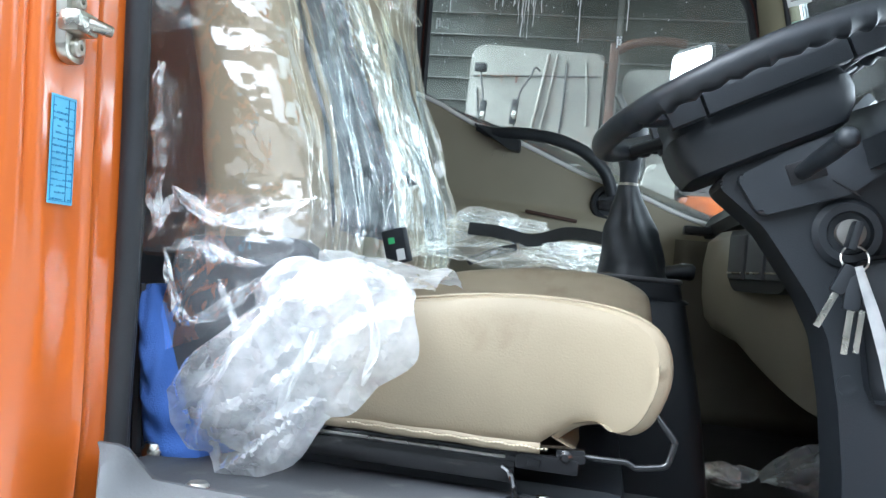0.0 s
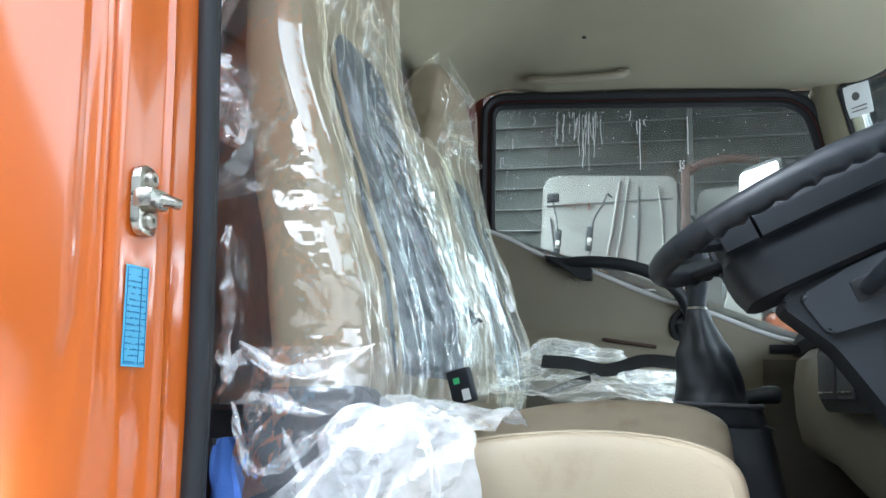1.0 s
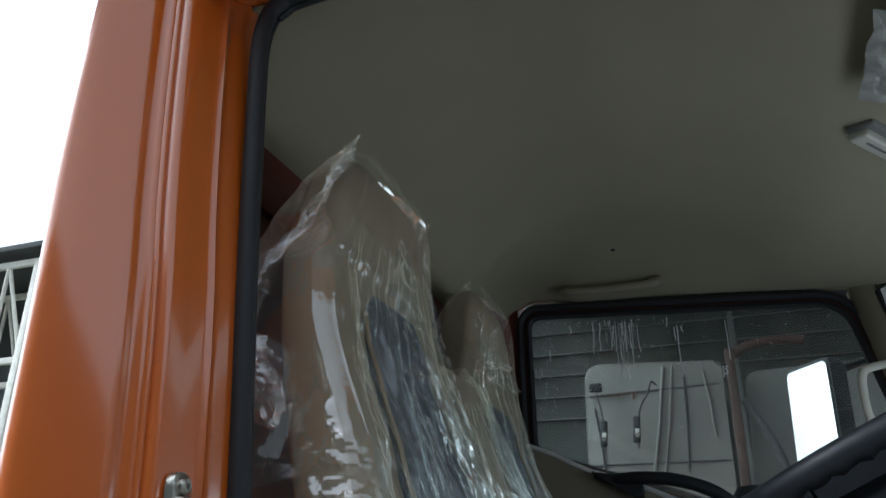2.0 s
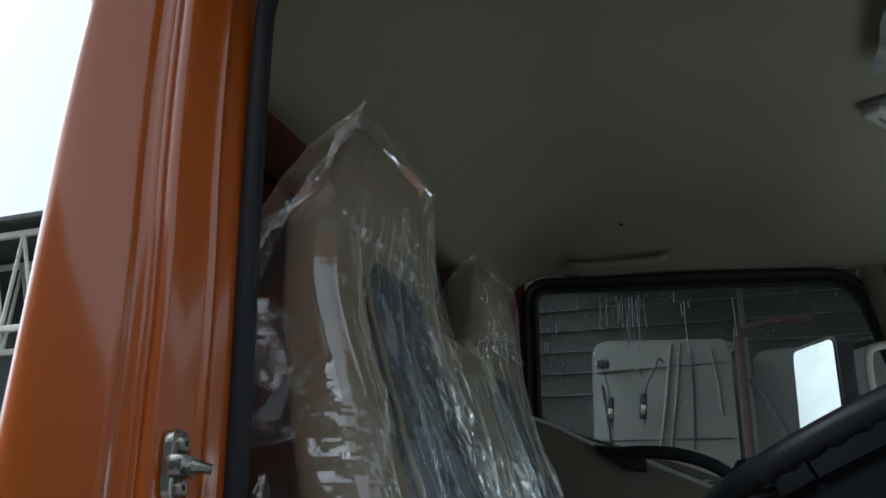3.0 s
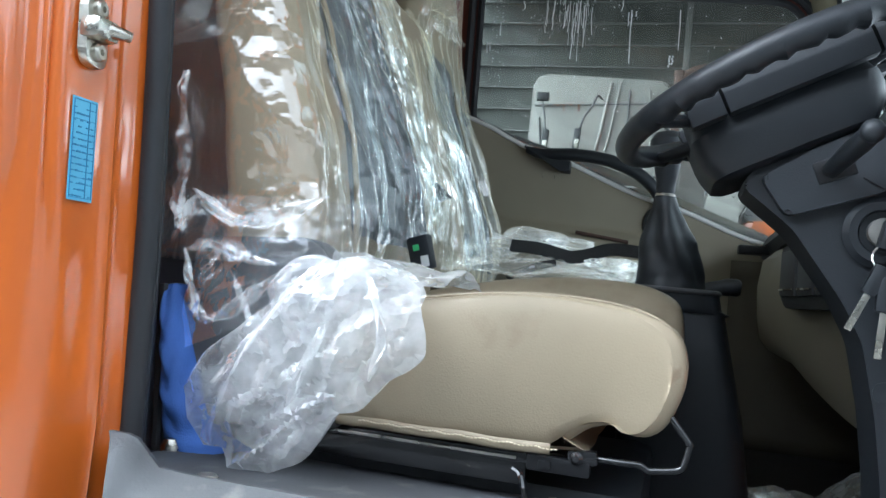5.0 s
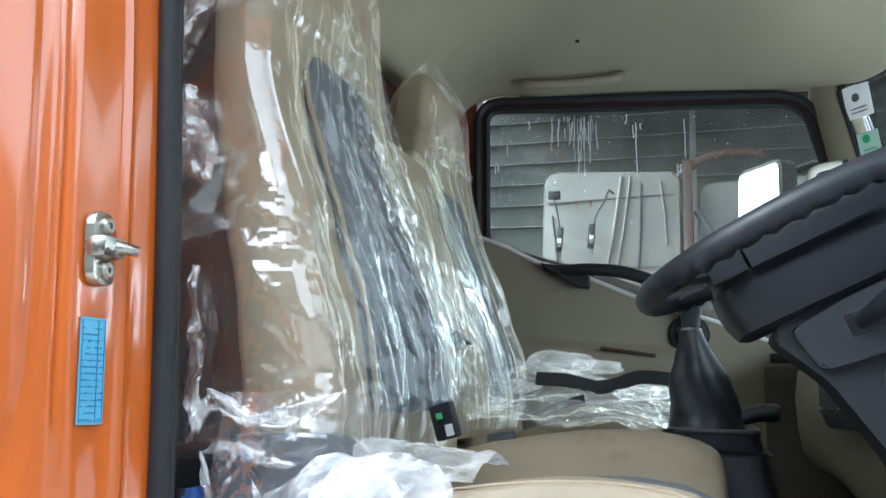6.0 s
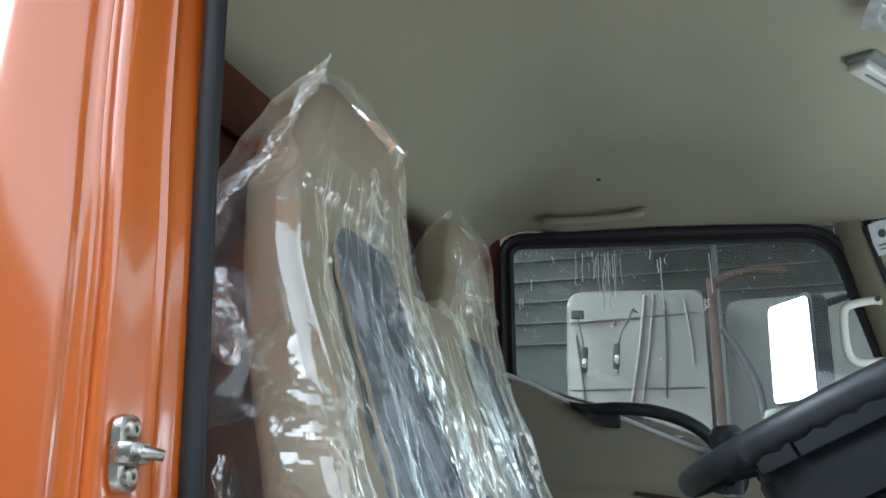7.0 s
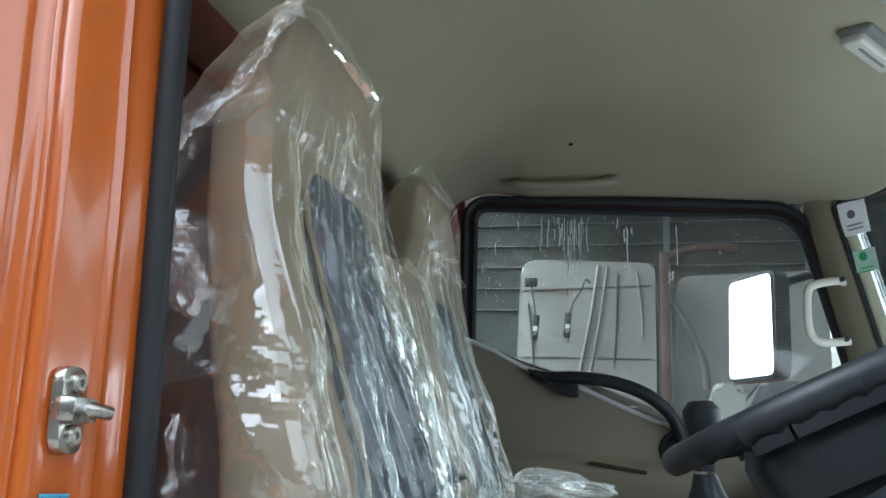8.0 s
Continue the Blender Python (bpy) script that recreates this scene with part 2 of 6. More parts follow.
# ---- mesh helpers ----
def part(name, bm, material, parent=None, label="", sharp=38, solid=0.0):
    """Links a bmesh as one mesh object, under a thing or under a part."""
    me = bpy.data.meshes.new(name)
    bmesh.ops.recalc_face_normals(bm, faces=bm.faces)
    bm.to_mesh(me)
    bm.free()
    me.materials.append(material)
    me.shade_smooth()
    me.set_sharp_from_angle(angle=radians(sharp))
    ob = new(name, me)
    if parent:
        ob.parent = parent
        if parent.data is None:
            ob.matrix_parent_inverse = Matrix.Translation(-parent.location)
    if label:
        ob["label"] = label
    if solid:
        s = ob.modifiers.new("thickness", "SOLIDIFY")
        s.thickness, s.offset = solid, 0
    return ob


def thing(name, at, label, category, group="", kind=""):
    ob = new(name)
    ob.empty_display_size = 0.05
    ob.location = at
    return tagged(ob, label, category, group, kind)


def rbox(bm, c, size, bevel=0.004, turn=None, seg=2):
    """A box with rounded edges."""
    m = Matrix.Translation(c) @ (turn or Matrix()) @ Matrix.Diagonal((*size, 1))
    got = bmesh.ops.create_cube(bm, size=1.0, matrix=m)
    if bevel:
        edges = list({e for v in got["verts"] for e in v.link_edges})
        bmesh.ops.bevel(bm, geom=edges, offset=bevel, segments=seg, affect="EDGES", profile=0.6)
    return bm


def smooth(pts, n=6):
    """A Catmull-Rom line through points."""
    p = [Vector(q) for q in pts]
    p = [2 * p[0] - p[1]] + p + [2 * p[-1] - p[-2]]
    out = []
    for i in range(1, len(p) - 2):
        a, b, c, d = p[i - 1:i + 3]
        for k in range(n):
            t = k / n
            out.append(0.5 * (2 * b + (c - a) * t + (2 * a - 5 * b + 4 * c - d) * t * t + (3 * b - a - 3 * c + d) * t ** 3))
    out.append(p[-2])
    return out


def loft(bm, rings, closed=True, caps=True):
    """Skins a row of rings with the same number of points."""
    rows = [[bm.verts.new(q) for q in r] for r in rings]
    n = len(rows[0])
    for a, b in zip(rows, rows[1:]):
        for i in range(n if closed else n - 1):
            j = (i + 1) % n
            bm.faces.new((a[i], a[j], b[j], b[i]))
    if caps and closed:
        bm.faces.new(rows[0][::-1])
        bm.faces.new(rows[-1])
    return bm


def tube(bm, pts, r, n=10, flat=1.0, up=(0, 0, 1), caps=True):
    """A round or flattened bar along points; r is one radius or one a point."""
    pts = [Vector(p) for p in pts]
    rings = []
    for i, p in enumerate(pts):
        d = (pts[min(i + 1, len(pts) - 1)] - pts[max(i - 1, 0)]).normalized()
        s = d.cross(Vector(up))
        s = s.normalized() if s.length > 1e-4 else d.orthogonal().normalized()
        w = s.cross(d)
        q = r[i] if isinstance(r, (list, tuple)) else r
        rings.append([p + q * (math.cos(2 * math.pi * k / n) * s + flat * math.sin(2 * math.pi * k / n) * w) for k in range(n)])
    return loft(bm, rings, True, caps)


def sheet(bm, nu, nv, fn):
    """A surface from fn(u, v), u and v from 0 to 1."""
    rows = [[bm.verts.new(fn(i / (nu - 1), j / (nv - 1))) for i in range(nu)] for j in range(nv)]
    for a, b in zip(rows, rows[1:]):
        for i in range(nu - 1):
            bm.faces.new((a[i], a[i + 1], b[i + 1], b[i]))
    return bm


def prism(bm, outline, axis, lo, hi, bevel=0.0):
    """An outline of (a, b) pairs drawn out along an axis."""
    def at(a, b, c):
        return (c, a, b) if axis == "x" else (a, c, b) if axis == "y" else (a, b, c)
    r0, r1 = [[bm.verts.new(at(a, b, c)) for a, b in outline] for c in (lo, hi)]
    n = len(outline)
    faces = [bm.faces.new((r0[i], r0[(i + 1) % n], r1[(i + 1) % n], r1[i])) for i in range(n)]
    faces += [bm.faces.new(r0[::-1]), bm.faces.new(r1)]
    if bevel:
        edges = list({e for f in faces for e in f.edges})
        bmesh.ops.bevel(bm, geom=edges, offset=bevel, segments=2, affect="EDGES", profile=0.6)
    return bm


def lathe(bm, profile, m, n=24):
    """Turns (radius, height) pairs about the local z of the pose m."""
    rings = [[m @ Vector((r * math.cos(2 * math.pi * k / n), r * math.sin(2 * math.pi * k / n), h)) for k in range(n)] for r, h in profile]
    return loft(bm, rings)


def table(rows, z):
    """Reads a table of rows (z, a, b, ...) between its lines."""
    for lo, hi in zip(rows, rows[1:]):
        if z <= hi[0]:
            t = max(0.0, (z - lo[0]) / (hi[0] - lo[0]))
            t = t * t * (3 - 2 * t) * 0.4 + t * 0.6
            return [a + (b - a) * t for a, b in zip(lo[1:], hi[1:])]
    return list(rows[-1][1:])


def oval(x0, x1, y0, y1, z, power=4.0, n=40):
    """A rounded rectangle at height z."""
    out = []
    for k in range(n):
        a = 2 * math.pi * k / n
        c, s = math.cos(a), math.sin(a)
        px = math.copysign(abs(c) ** (2 / power), c)
        py = math.copysign(abs(s) ** (2 / power), s)
        out.append(Vector(((x0 + x1) / 2 + (x1 - x0) / 2 * px, (y0 + y1) / 2 + (y1 - y0) / 2 * py, z)))
    return out


def round_poly(pts, radii, n=6):
    """A polygon of (a, b) pairs with rounded corners."""
    out = []
    m = len(pts)
    for i in range(m):
        p, a, b = Vector(pts[i]), Vector(pts[i - 1]), Vector(pts[(i + 1) % m])
        r = radii[i] if isinstance(radii, (list, tuple)) else radii
        da, db = (a - p).normalized(), (b - p).normalized()
        for k in range(n + 1):
            t = k / n
            q = (1 - t) ** 2 * (p + da * r) + 2 * t * (1 - t) * p + t * t * (p + db * r)
            out.append((q.x, q.y))
    return out


def crease(p, scale, seed=0.0):
    """Sharp folds, as in crumpled foil: -1 to 1."""
    q = Vector(p) * scale + Vector((seed, seed * 1.7, -seed))
    q = q + 0.6 * noise.noise_vector(q * 0.7)
    return 1 - 2 * abs(noise.noise(q)) * 1.6


FOLDS = {}


def facets(p, seed, freq, count=6, aim=(1, 1, 1)):
    """Flat faces that meet in straight sharp creases, as in crumpled foil: about -1 to 1."""
    key = (seed, count, aim)
    if key not in FOLDS:
        rng = random.Random(seed)
        rows = []
        for k in range(count):
            d = Vector((rng.gauss(0, 1) * aim[0], rng.gauss(0, 1) * aim[1], rng.gauss(0, 1) * aim[2])).normalized()
            rows.append((d, rng.uniform(0.55, 1.8), rng.random(), rng.uniform(0.5, 1.0)))
        FOLDS[key] = rows
    p = Vector(p)
    q = p + 0.25 / freq * noise.noise_vector(p * freq * 0.8)
    total = 0.0
    for d, f, ph, w in FOLDS[key]:
        t = (q.dot(d) * freq * f + ph) % 1.0
        total += w * (4 * abs(t - 0.5) - 1) / f
    return total / count ** 0.5 * 0.8


class Crumple:
    """Flat triangles that meet in straight creases, as in foil: heights from -1 to 1 over a patch of the plane."""

    def __init__(self, seed, u0, u1, v0, v1, cell, stretch=1.0, turn=0.0):
        rng = random.Random(seed)
        self.cell, self.stretch = cell, stretch
        self.c, self.s = math.cos(turn), math.sin(turn)
        corners = [self.flat(u, v) for u in (u0, u1) for v in (v0, v1)]
        a0, a1 = min(p[0] for p in corners) - 1.5, max(p[0] for p in corners) + 1.5
        b0, b1 = min(p[1] for p in corners) - 1.5, max(p[1] for p in corners) + 1.5
        pts = [Vector((a0 + i + rng.uniform(-0.48, 0.48), b0 + j + rng.uniform(-0.48, 0.48))) for i in range(int(a1 - a0) + 2) for j in range(int(b1 - b0) + 2)]
        verts, edges, faces = geometry.delaunay_2d_cdt(pts, [], [], 0, 1e-6)[:3]
        self.p = np.array([(q.x, q.y) for q in verts])
        self.h = np.array([rng.uniform(-1, 1) for q in verts])
        self.tri = [f for f in faces if len(f) == 3]

    def flat(self, u, v):
        a, b = u * self.c + v * self.s, v * self.c - u * self.s
        return a / self.cell, b / (self.cell * self.stretch)

    def __call__(self, u, v):
        x, y = self.flat(np.asarray(u, float), np.asarray(v, float))
        shape = x.shape
        x, y = x.ravel(), y.ravel()
        out = np.zeros(x.shape)
        order = np.argsort(x)
        xs = x[order]
        for f in self.tri:
            (ax, ay), (bx, by), (cx, cy) = self.p[f[0]], self.p[f[1]], self.p[f[2]]
            lo, hi = np.searchsorted(xs, (min(ax, bx, cx), max(ax, bx, cx)))
            idx = order[lo:hi]
            px, py = x[idx], y[idx]
            det = (by - cy) * (ax - cx) + (cx - bx) * (ay - cy)
            if abs(det) < 1e-9 or not len(idx):
                continue
            l1 = ((by - cy) * (px - cx) + (cx - bx) * (py - cy)) / det
            l2 = ((cy - ay) * (px - cx) + (ax - cx) * (py - cy)) / det
            ins = (l1 > -1e-6) & (l2 > -1e-6) & (l1 + l2 < 1 + 1e-6)
            out[idx[ins]] = (l1 * self.h[f[0]] + l2 * self.h[f[1]] + (1 - l1 - l2) * self.h[f[2]])[ins]
        return out.reshape(shape)


def ramp01(x, lo, hi):
    """0 below lo, 1 above hi, smooth between (lo may be the larger)."""
    t = np.clip((np.asarray(x, float) - lo) / (hi - lo), 0, 1)
    return t * t * (3 - 2 * t)


def foil(name, grid, material, parent, label="", sharp=180):
    """One mesh from a grid of places, rows by columns."""
    grid = np.asarray(grid)
    r, c = grid.shape[:2]
    k = np.arange(r * c).reshape(r, c)
    quads = np.stack((k[:-1, :-1], k[:-1, 1:], k[1:, 1:], k[1:, :-1]), -1).reshape(-1, 4)
    me = bpy.data.meshes.new(name)
    me.from_pydata(grid.reshape(-1, 3).tolist(), [], quads.tolist())
    me.materials.append(material)
    me.shade_smooth()
    me.set_sharp_from_angle(angle=radians(sharp))
    ob = new(name, me)
    ob.parent = parent
    if parent.data is None:
        ob.matrix_parent_inverse = Matrix.Translation(-parent.location)
    if label:
        ob["label"] = label
    return ob


# ---- cab shell ----
FLOOR, REAR, FAR = 1.02, -0.2, 1.76


def lean(z):
    """How far the rear door pillar leans back with height."""
    return -0.075 * (z - 1.55) - 0.05 * max(0.0, z - 1.75) - 0.5 * max(0.0, 1.25 - z) ** 2


def pillar_ring(z, near=True):
    low = max(0.0, min(1.0, (1.42 - z) / 0.25))
    wave = 0.006 * low
    tuck = 0.10 * max(0.0, z - 1.85) ** 1.5
    line = [(-0.26, 0.10), (-0.20, 0.06), (-0.158, -0.02), (-0.135, -0.068), (-0.124, -0.090), (-0.116, -0.100), (-0.106, -0.1045), (-0.095, -0.1015), (-0.078, -0.091),
            (-0.057, -0.0745), (-0.039, -0.0570), (-0.0325, -0.0495), (-0.0335, -0.0455), (-0.0300, -0.0420), (-0.0255, -0.0395), (-0.0228, -0.0385), (-0.0215, -0.0350), (-0.0180, -0.0345),
            (-0.0165, -0.0325), (-0.0172, -0.0290), (-0.0125, -0.0285), (-0.0075, -0.0270), (-0.0045, -0.0225 - wave), (-0.003 - wave, 0.0), (0.000, 0.022),
            (0.0035, 0.0275), (0.0065, 0.0300), (0.0050, 0.0345), (0.007, 0.042), (0.010, 0.050), (0.016, 0.064), (0.015, 0.082),
            (-0.010, 0.092), (-0.06, 0.10)]
    soft = line
    for step in range(36):
        soft = [soft[0]] + [((a[0] + b[0]) / 4 + p[0] / 2, (a[1] + b[1]) / 4 + p[1] / 2) for a, p, b in zip(soft, soft[1:], soft[2:])] + [soft[-1]]
    fade = float(ramp01(z, 1.46, 1.30))
    line = [(p[0] + (q[0] - p[0]) * fade, p[1] + (q[1] - p[1]) * fade) if p[1] < 0.02 else p for p, q in zip(line, soft)]
    out = []
    for x, y in line:
        k = min(1.0, max(0.0, (x + 0.12) / 0.08))
        out.append(Vector((x + lean(z) * (0.35 + 0.65 * k), y + tuck, z)))
    return out


cab = thing("truck_cab", (0.4, 0.9, 0.75), "orange painted truck cab body around the opened driver side", "truck cab", kind="structure")
bm = bmesh.new()
zs = [0.75, 0.9, 1.0, 1.08, 1.14, 1.2, 1.26, 1.32, 1.38, 1.44, 1.5, 1.56, 1.62, 1.7, 1.78, 1.86, 1.94, 2.02, 2.1, 2.18, 2.26, 2.34, 2.42]
loft(bm, [pillar_ring(z) for z in zs])
part("rear_door_pillar", bm, ORANGE, cab, "glossy orange pillar with pressed ridges and door jamb", 60)

bm = bmesh.new()
rbox(bm, (-0.125, 0.108, 1.72), (0.13, 0.006, 1.14), 0.002)
part("pillar_trim", bm, GREYPANEL, cab, "dark grey inner pillar trim")
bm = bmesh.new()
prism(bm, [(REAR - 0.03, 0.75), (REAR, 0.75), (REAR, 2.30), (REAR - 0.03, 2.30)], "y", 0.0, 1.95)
part("rear_panel", bm, INNER, cab, "inner back panel, its orange darkened for shade")
# added grey sheet, stands in for deep shade low on the back wall
bm = bmesh.new()
rbox(bm, (REAR + 0.011, 0.90, 1.43), (0.02, 1.66, 0.84), 0.008)
part("shade_panel", bm, GREYPANEL, cab, "dark grey sheet standing in for shade on the back wall")
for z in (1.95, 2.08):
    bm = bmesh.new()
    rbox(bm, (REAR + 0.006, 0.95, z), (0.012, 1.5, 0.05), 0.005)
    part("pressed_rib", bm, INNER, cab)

# near header above the door opening, and the plain sheets that close the cab
bm = bmesh.new()
rows = []
for x in [-0.1 + 0.1 * k for k in range(13)]:
    z0 = 2.210 + 0.02 * math.sin(min(1, max(0, (x + 0.05) / 0.5)) * 1.57) - 0.10 * max(0.0, x - 0.5) ** 1.5
    rows.append([(x, -0.05, z0 + 0.02), (x, -0.03, z0), (x, 0.02, z0 - 0.002), (x, 0.06, z0 - 0.004), (x, 0.10, z0 + 0.012), (x, 0.11, z0 + 0.11),
                 (x, 0.02, z0 + 0.14), (x, -0.03, z0 + 0.09)])
loft(bm, rows)
part("door_header", bm, ORANGE, cab, "orange roof rail over the door opening")
bm = bmesh.new()
prism(bm, [(1.14, -0.05), (1.24, -0.05), (1.24, 0.12), (1.14, 0.12)], "z", 0.75, 2.3, 0.01)
part("front_door_pillar", bm, GREYBLACK, cab)
bm = bmesh.new()
prism(bm, [(1.15, 0.75), (1.19, 0.75), (1.17, 1.52), (1.13, 1.52)], "y", 0.1, 1.85)
part("front_panel", bm, ORANGE, cab)
for y in (0.45, 1.35):
    bm = bmesh.new()
    rbox(bm, (-0.6, y, 0.66), (3.2, 0.08, 0.18), 0.01)
    part("chassis_beam", bm, DARKSTEEL, cab)
for x, y in ((0.75, 0.12), (0.75, 1.68), (-1.75, 0.2), (-1.75, 1.6)):
    bm = bmesh.new()
    lathe(bm, [(0.0, -0.10), (0.30, -0.10), (0.37, -0.07), (0.37, 0.07), (0.30, 0.10), (0.0, 0.10)], pose(x, y, 0.37, 90, 0, 0), 28)
    part("wheel", bm, RUBBER, cab)
bm = bmesh.new()
rbox(bm, (0.36, 0.92, 2.50), (1.2, 1.9, 0.03), 0.01)
part("roof_skin", bm, ORANGE, cab)
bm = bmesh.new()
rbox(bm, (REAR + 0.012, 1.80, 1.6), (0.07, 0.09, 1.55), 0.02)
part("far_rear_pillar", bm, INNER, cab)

bm = bmesh.new()
seal_path = smooth([(0.044, 0.066, 1.165), (0.040, 0.066, 1.25), (0.034, 0.066, 1.39), (0.020, 0.066, 1.58), (0.004, 0.066, 1.76),
                    (-0.008, 0.066, 1.92), (-0.018, 0.068, 2.05), (-0.023, 0.070, 2.13), (-0.019, 0.073, 2.175), (-0.004, 0.076, 2.198), (0.04, 0.080, 2.212),
                    (0.3, 0.086, 2.228), (0.7, 0.088, 2.215), (1.05, 0.088, 2.17)], 6)
tube(bm, seal_path, 0.0112, 12, 1.0, (0, 1, 0))
seal = part("door_seal", bm, RUBBER, cab, "matt black rubber door seal")
bm = bmesh.new()
tube(bm, [p + Vector((-0.002, 0.016, 0)) if i < 52 else p + Vector((0.002, 0.014, -0.004)) for i, p in enumerate(seal_path)], 0.006, 8, 1.0, (0, 1, 0))
part("seal_lip", bm, BLACK, seal)

# sill below the door opening
bm = bmesh.new()
rows = []
for x in [0.066, 0.070, 0.076, 0.085, 0.095, 0.105, 0.12, 0.15, 0.2, 0.35, 0.6, 0.9, 1.15]:
    k = max(0.0, min(1.0, (0.125 - x) / 0.037))
    up = 0.025 * k * k * (3 - 2 * k)
    rows.append([(max(x, 0.100), -0.03, 0.8), (max(x, 0.097), -0.03, 1.06), (max(x, 0.092), -0.028, 1.155), (max(x, 0.084), -0.016, 1.164 + up), (max(x, 0.074), -0.004, 1.173 + up), (x, 0.004, 1.178 + up), (x - 0.004, 0.013, 1.177 + up),
                 (x - 0.012, 0.028, 1.167 + up * 0.9), (x - 0.02, 0.06, 1.162 + up * 0.3), (x - 0.02, 0.16, 1.162), (x - 0.02, 0.30, 1.152), (x - 0.02, 0.34, 1.13), (x - 0.02, 0.36, FLOOR - 0.02), (x, 0.36, 0.8)])
loft(bm, rows)
part("door_sill", bm, SILL, cab, "dark grey scuffed plastic sill plate")
for x, y in ((0.132, 0.06), (0.345, 0.06)):
    bm = bmesh.new()
    lathe(bm, [(0.011, 0), (0.011, 0.003), (0.008, 0.006), (0.004, 0.005), (0.0, 0.005)], Matrix.Translation((x, y, 1.160)), 16)
    part("sill_screw", bm, STEEL, cab)

floor = thing("floor", (0.5, 1.0, FLOOR), "dark rubber cab floor mat", "floor", kind="structure")
bm = bmesh.new()
sheet(bm, 40, 40, lambda u, v: (REAR + u * 1.36, 0.34 + v * 1.42, FLOOR + 0.004 * noise.noise(Vector((u * 9, v * 9, 0)))))
part("floor_mat", bm, CARPET, floor)
bm = bmesh.new()
rbox(bm, (0.47, 1.05, 0.985), (1.36, 1.45, 0.05), 0.005)
part("floor_pan", bm, ORANGE, floor)

# headliner
LINE = [(-0.22, 2.165), (-0.16, 2.20), (-0.10, 2.275), (-0.02, 2.345), (0.08, 2.395), (0.2, 2.42), (0.4, 2.415), (0.58, 2.375), (0.74, 2.315), (0.88, 2.27), (1.0, 2.22)]


LINE_FINE = [(p.x, p.z) for p in smooth([(x, 0, z) for x, z in LINE], 10)]


def bow(y):
    """How far the curved windscreen stands before its ends."""
    return 0.11 * (1 - min(1.0, abs(y - 0.86) / 0.77) ** 6)


def liner(u, v):
    y = 0.09 + v * 1.68
    x = -0.22 + u * (1.085 + bow(y))
    z = np.interp(x + 0.13 * min(1.0, max(0.0, (y - 1.25) / 0.4)), [p[0] for p in LINE_FINE], [p[1] for p in LINE_FINE])
    far, near = max(0.0, (y - 1.44) / 0.33), max(0.0, (0.42 - y) / 0.33)
    drop = min(1.0, max(0.0, (x + 0.2) / 0.25))
    z -= (z - 2.325 + 0.06 * max(0.0, x - 0.3)) * far ** 1.7 * drop + max(0.0, z - 2.215) * near ** 1.8
    return (x, y, z)


bm = bmesh.new()
sheet(bm, 90, 70, liner)
ceiling = tagged(part("ceiling", bm, LINER, None, "", 60, 0.006), "grey beige cloth headliner under the cab roof", "ceiling", kind="structure")


# ---- far door ----
def belt(x):
    return table([(-0.24, 1.935), (-0.1, 1.882), (0.07, 1.805), (0.47, 1.660), (0.73, 1.570), (1.0, 1.485)], x)[0]


door = thing("truck_door", (0.4, FAR, 1.0), "closed far truck door with beige trim and sloping window sill", "door", kind="structure")


def panel(u, v):
    x = -0.24 + u * 1.28
    top = belt(x)
    z = 0.98 + v * (top - 0.98)
    d = FAR - 0.012 * math.sin(v * 3.1)
    arm = 1.575 - 0.05 * (x + 0.05)
    k = 1 / (1 + math.exp((z - arm) / 0.007))
    tail = 1 / (1 + math.exp((z - arm + 0.16) / 0.03))
    d -= (0.055 * k - 0.025 * tail) * min(1, max(0, (0.62 - x) / 0.2))
    return (x, d, z)


bm = bmesh.new()
sheet(bm, 70, 90, panel)
part("door_panel", bm, TRIM, door, "", 60, 0.02)
# pale strip coloured white for the outside light that it catches
bm = bmesh.new()
tube(bm, [(x, FAR - 0.010, belt(x) + 0.003) for x in [-0.2 + 0.05 * k for k in range(25)]], 0.007, 8)
part("sill_strip", bm, WHITE, door, "pale window sill strip, white for the outside light it catches")
bm = bmesh.new()
rbox(bm, (0.31, FAR - 0.068, 1.553), (0.15, 0.012, 0.010), 0.004, pose(0, 0, 0, 0, 7, 0))
part("pull_slot", bm, BROWNSTEEL, door)
bm = bmesh.new()
ring = round_poly([(0.117, 1.665), (0.152, 1.665), (0.152, 1.745), (0.117, 1.745)], 0.016, 5)
tube(bm, [(a, FAR - 0.0125, b) for a, b in ring] + [(ring[0][0], FAR - 0.0125, ring[0][1])], 0.0024, 6)
part("screw_cover", bm, TRIM, door)

WIN = round_poly([(-0.117, 2.298), (0.785, 2.245), (0.935, 1.60), (0.93, 1.515), (0.73, 1.58), (0.47, 1.668), (0.07, 1.813), (-0.108, 1.893)],
                 [0.035, 0.075, 0.04, 0.03, 0.01, 0.01, 0.01, 0.02], 6)
bm = bmesh.new()
bm.faces.new([bm.verts.new((a, FAR + 0.012, b)) for a, b in WIN])
pane = part("pane", bm, GLASS, door, "door window glass with dried water runs", solid=0.004)
pane.visible_shadow = False


def offset_ring(outline, d, y):
    c = Vector((sum(a for a, b in outline) / len(outline), sum(b for a, b in outline) / len(outline)))
    out = []
    n = len(outline)
    for i in range(n):
        p, a, b = Vector(outline[i]), Vector(outline[i - 1]), Vector(outline[(i + 1) % n])
        t = (b - a).normalized()
        nn = Vector((t.y, -t.x))
        if nn.dot(p - c) < 0:
            nn = -nn
        out.append((p.x + nn.x * d, y, p.y + nn.y * d))
    return out


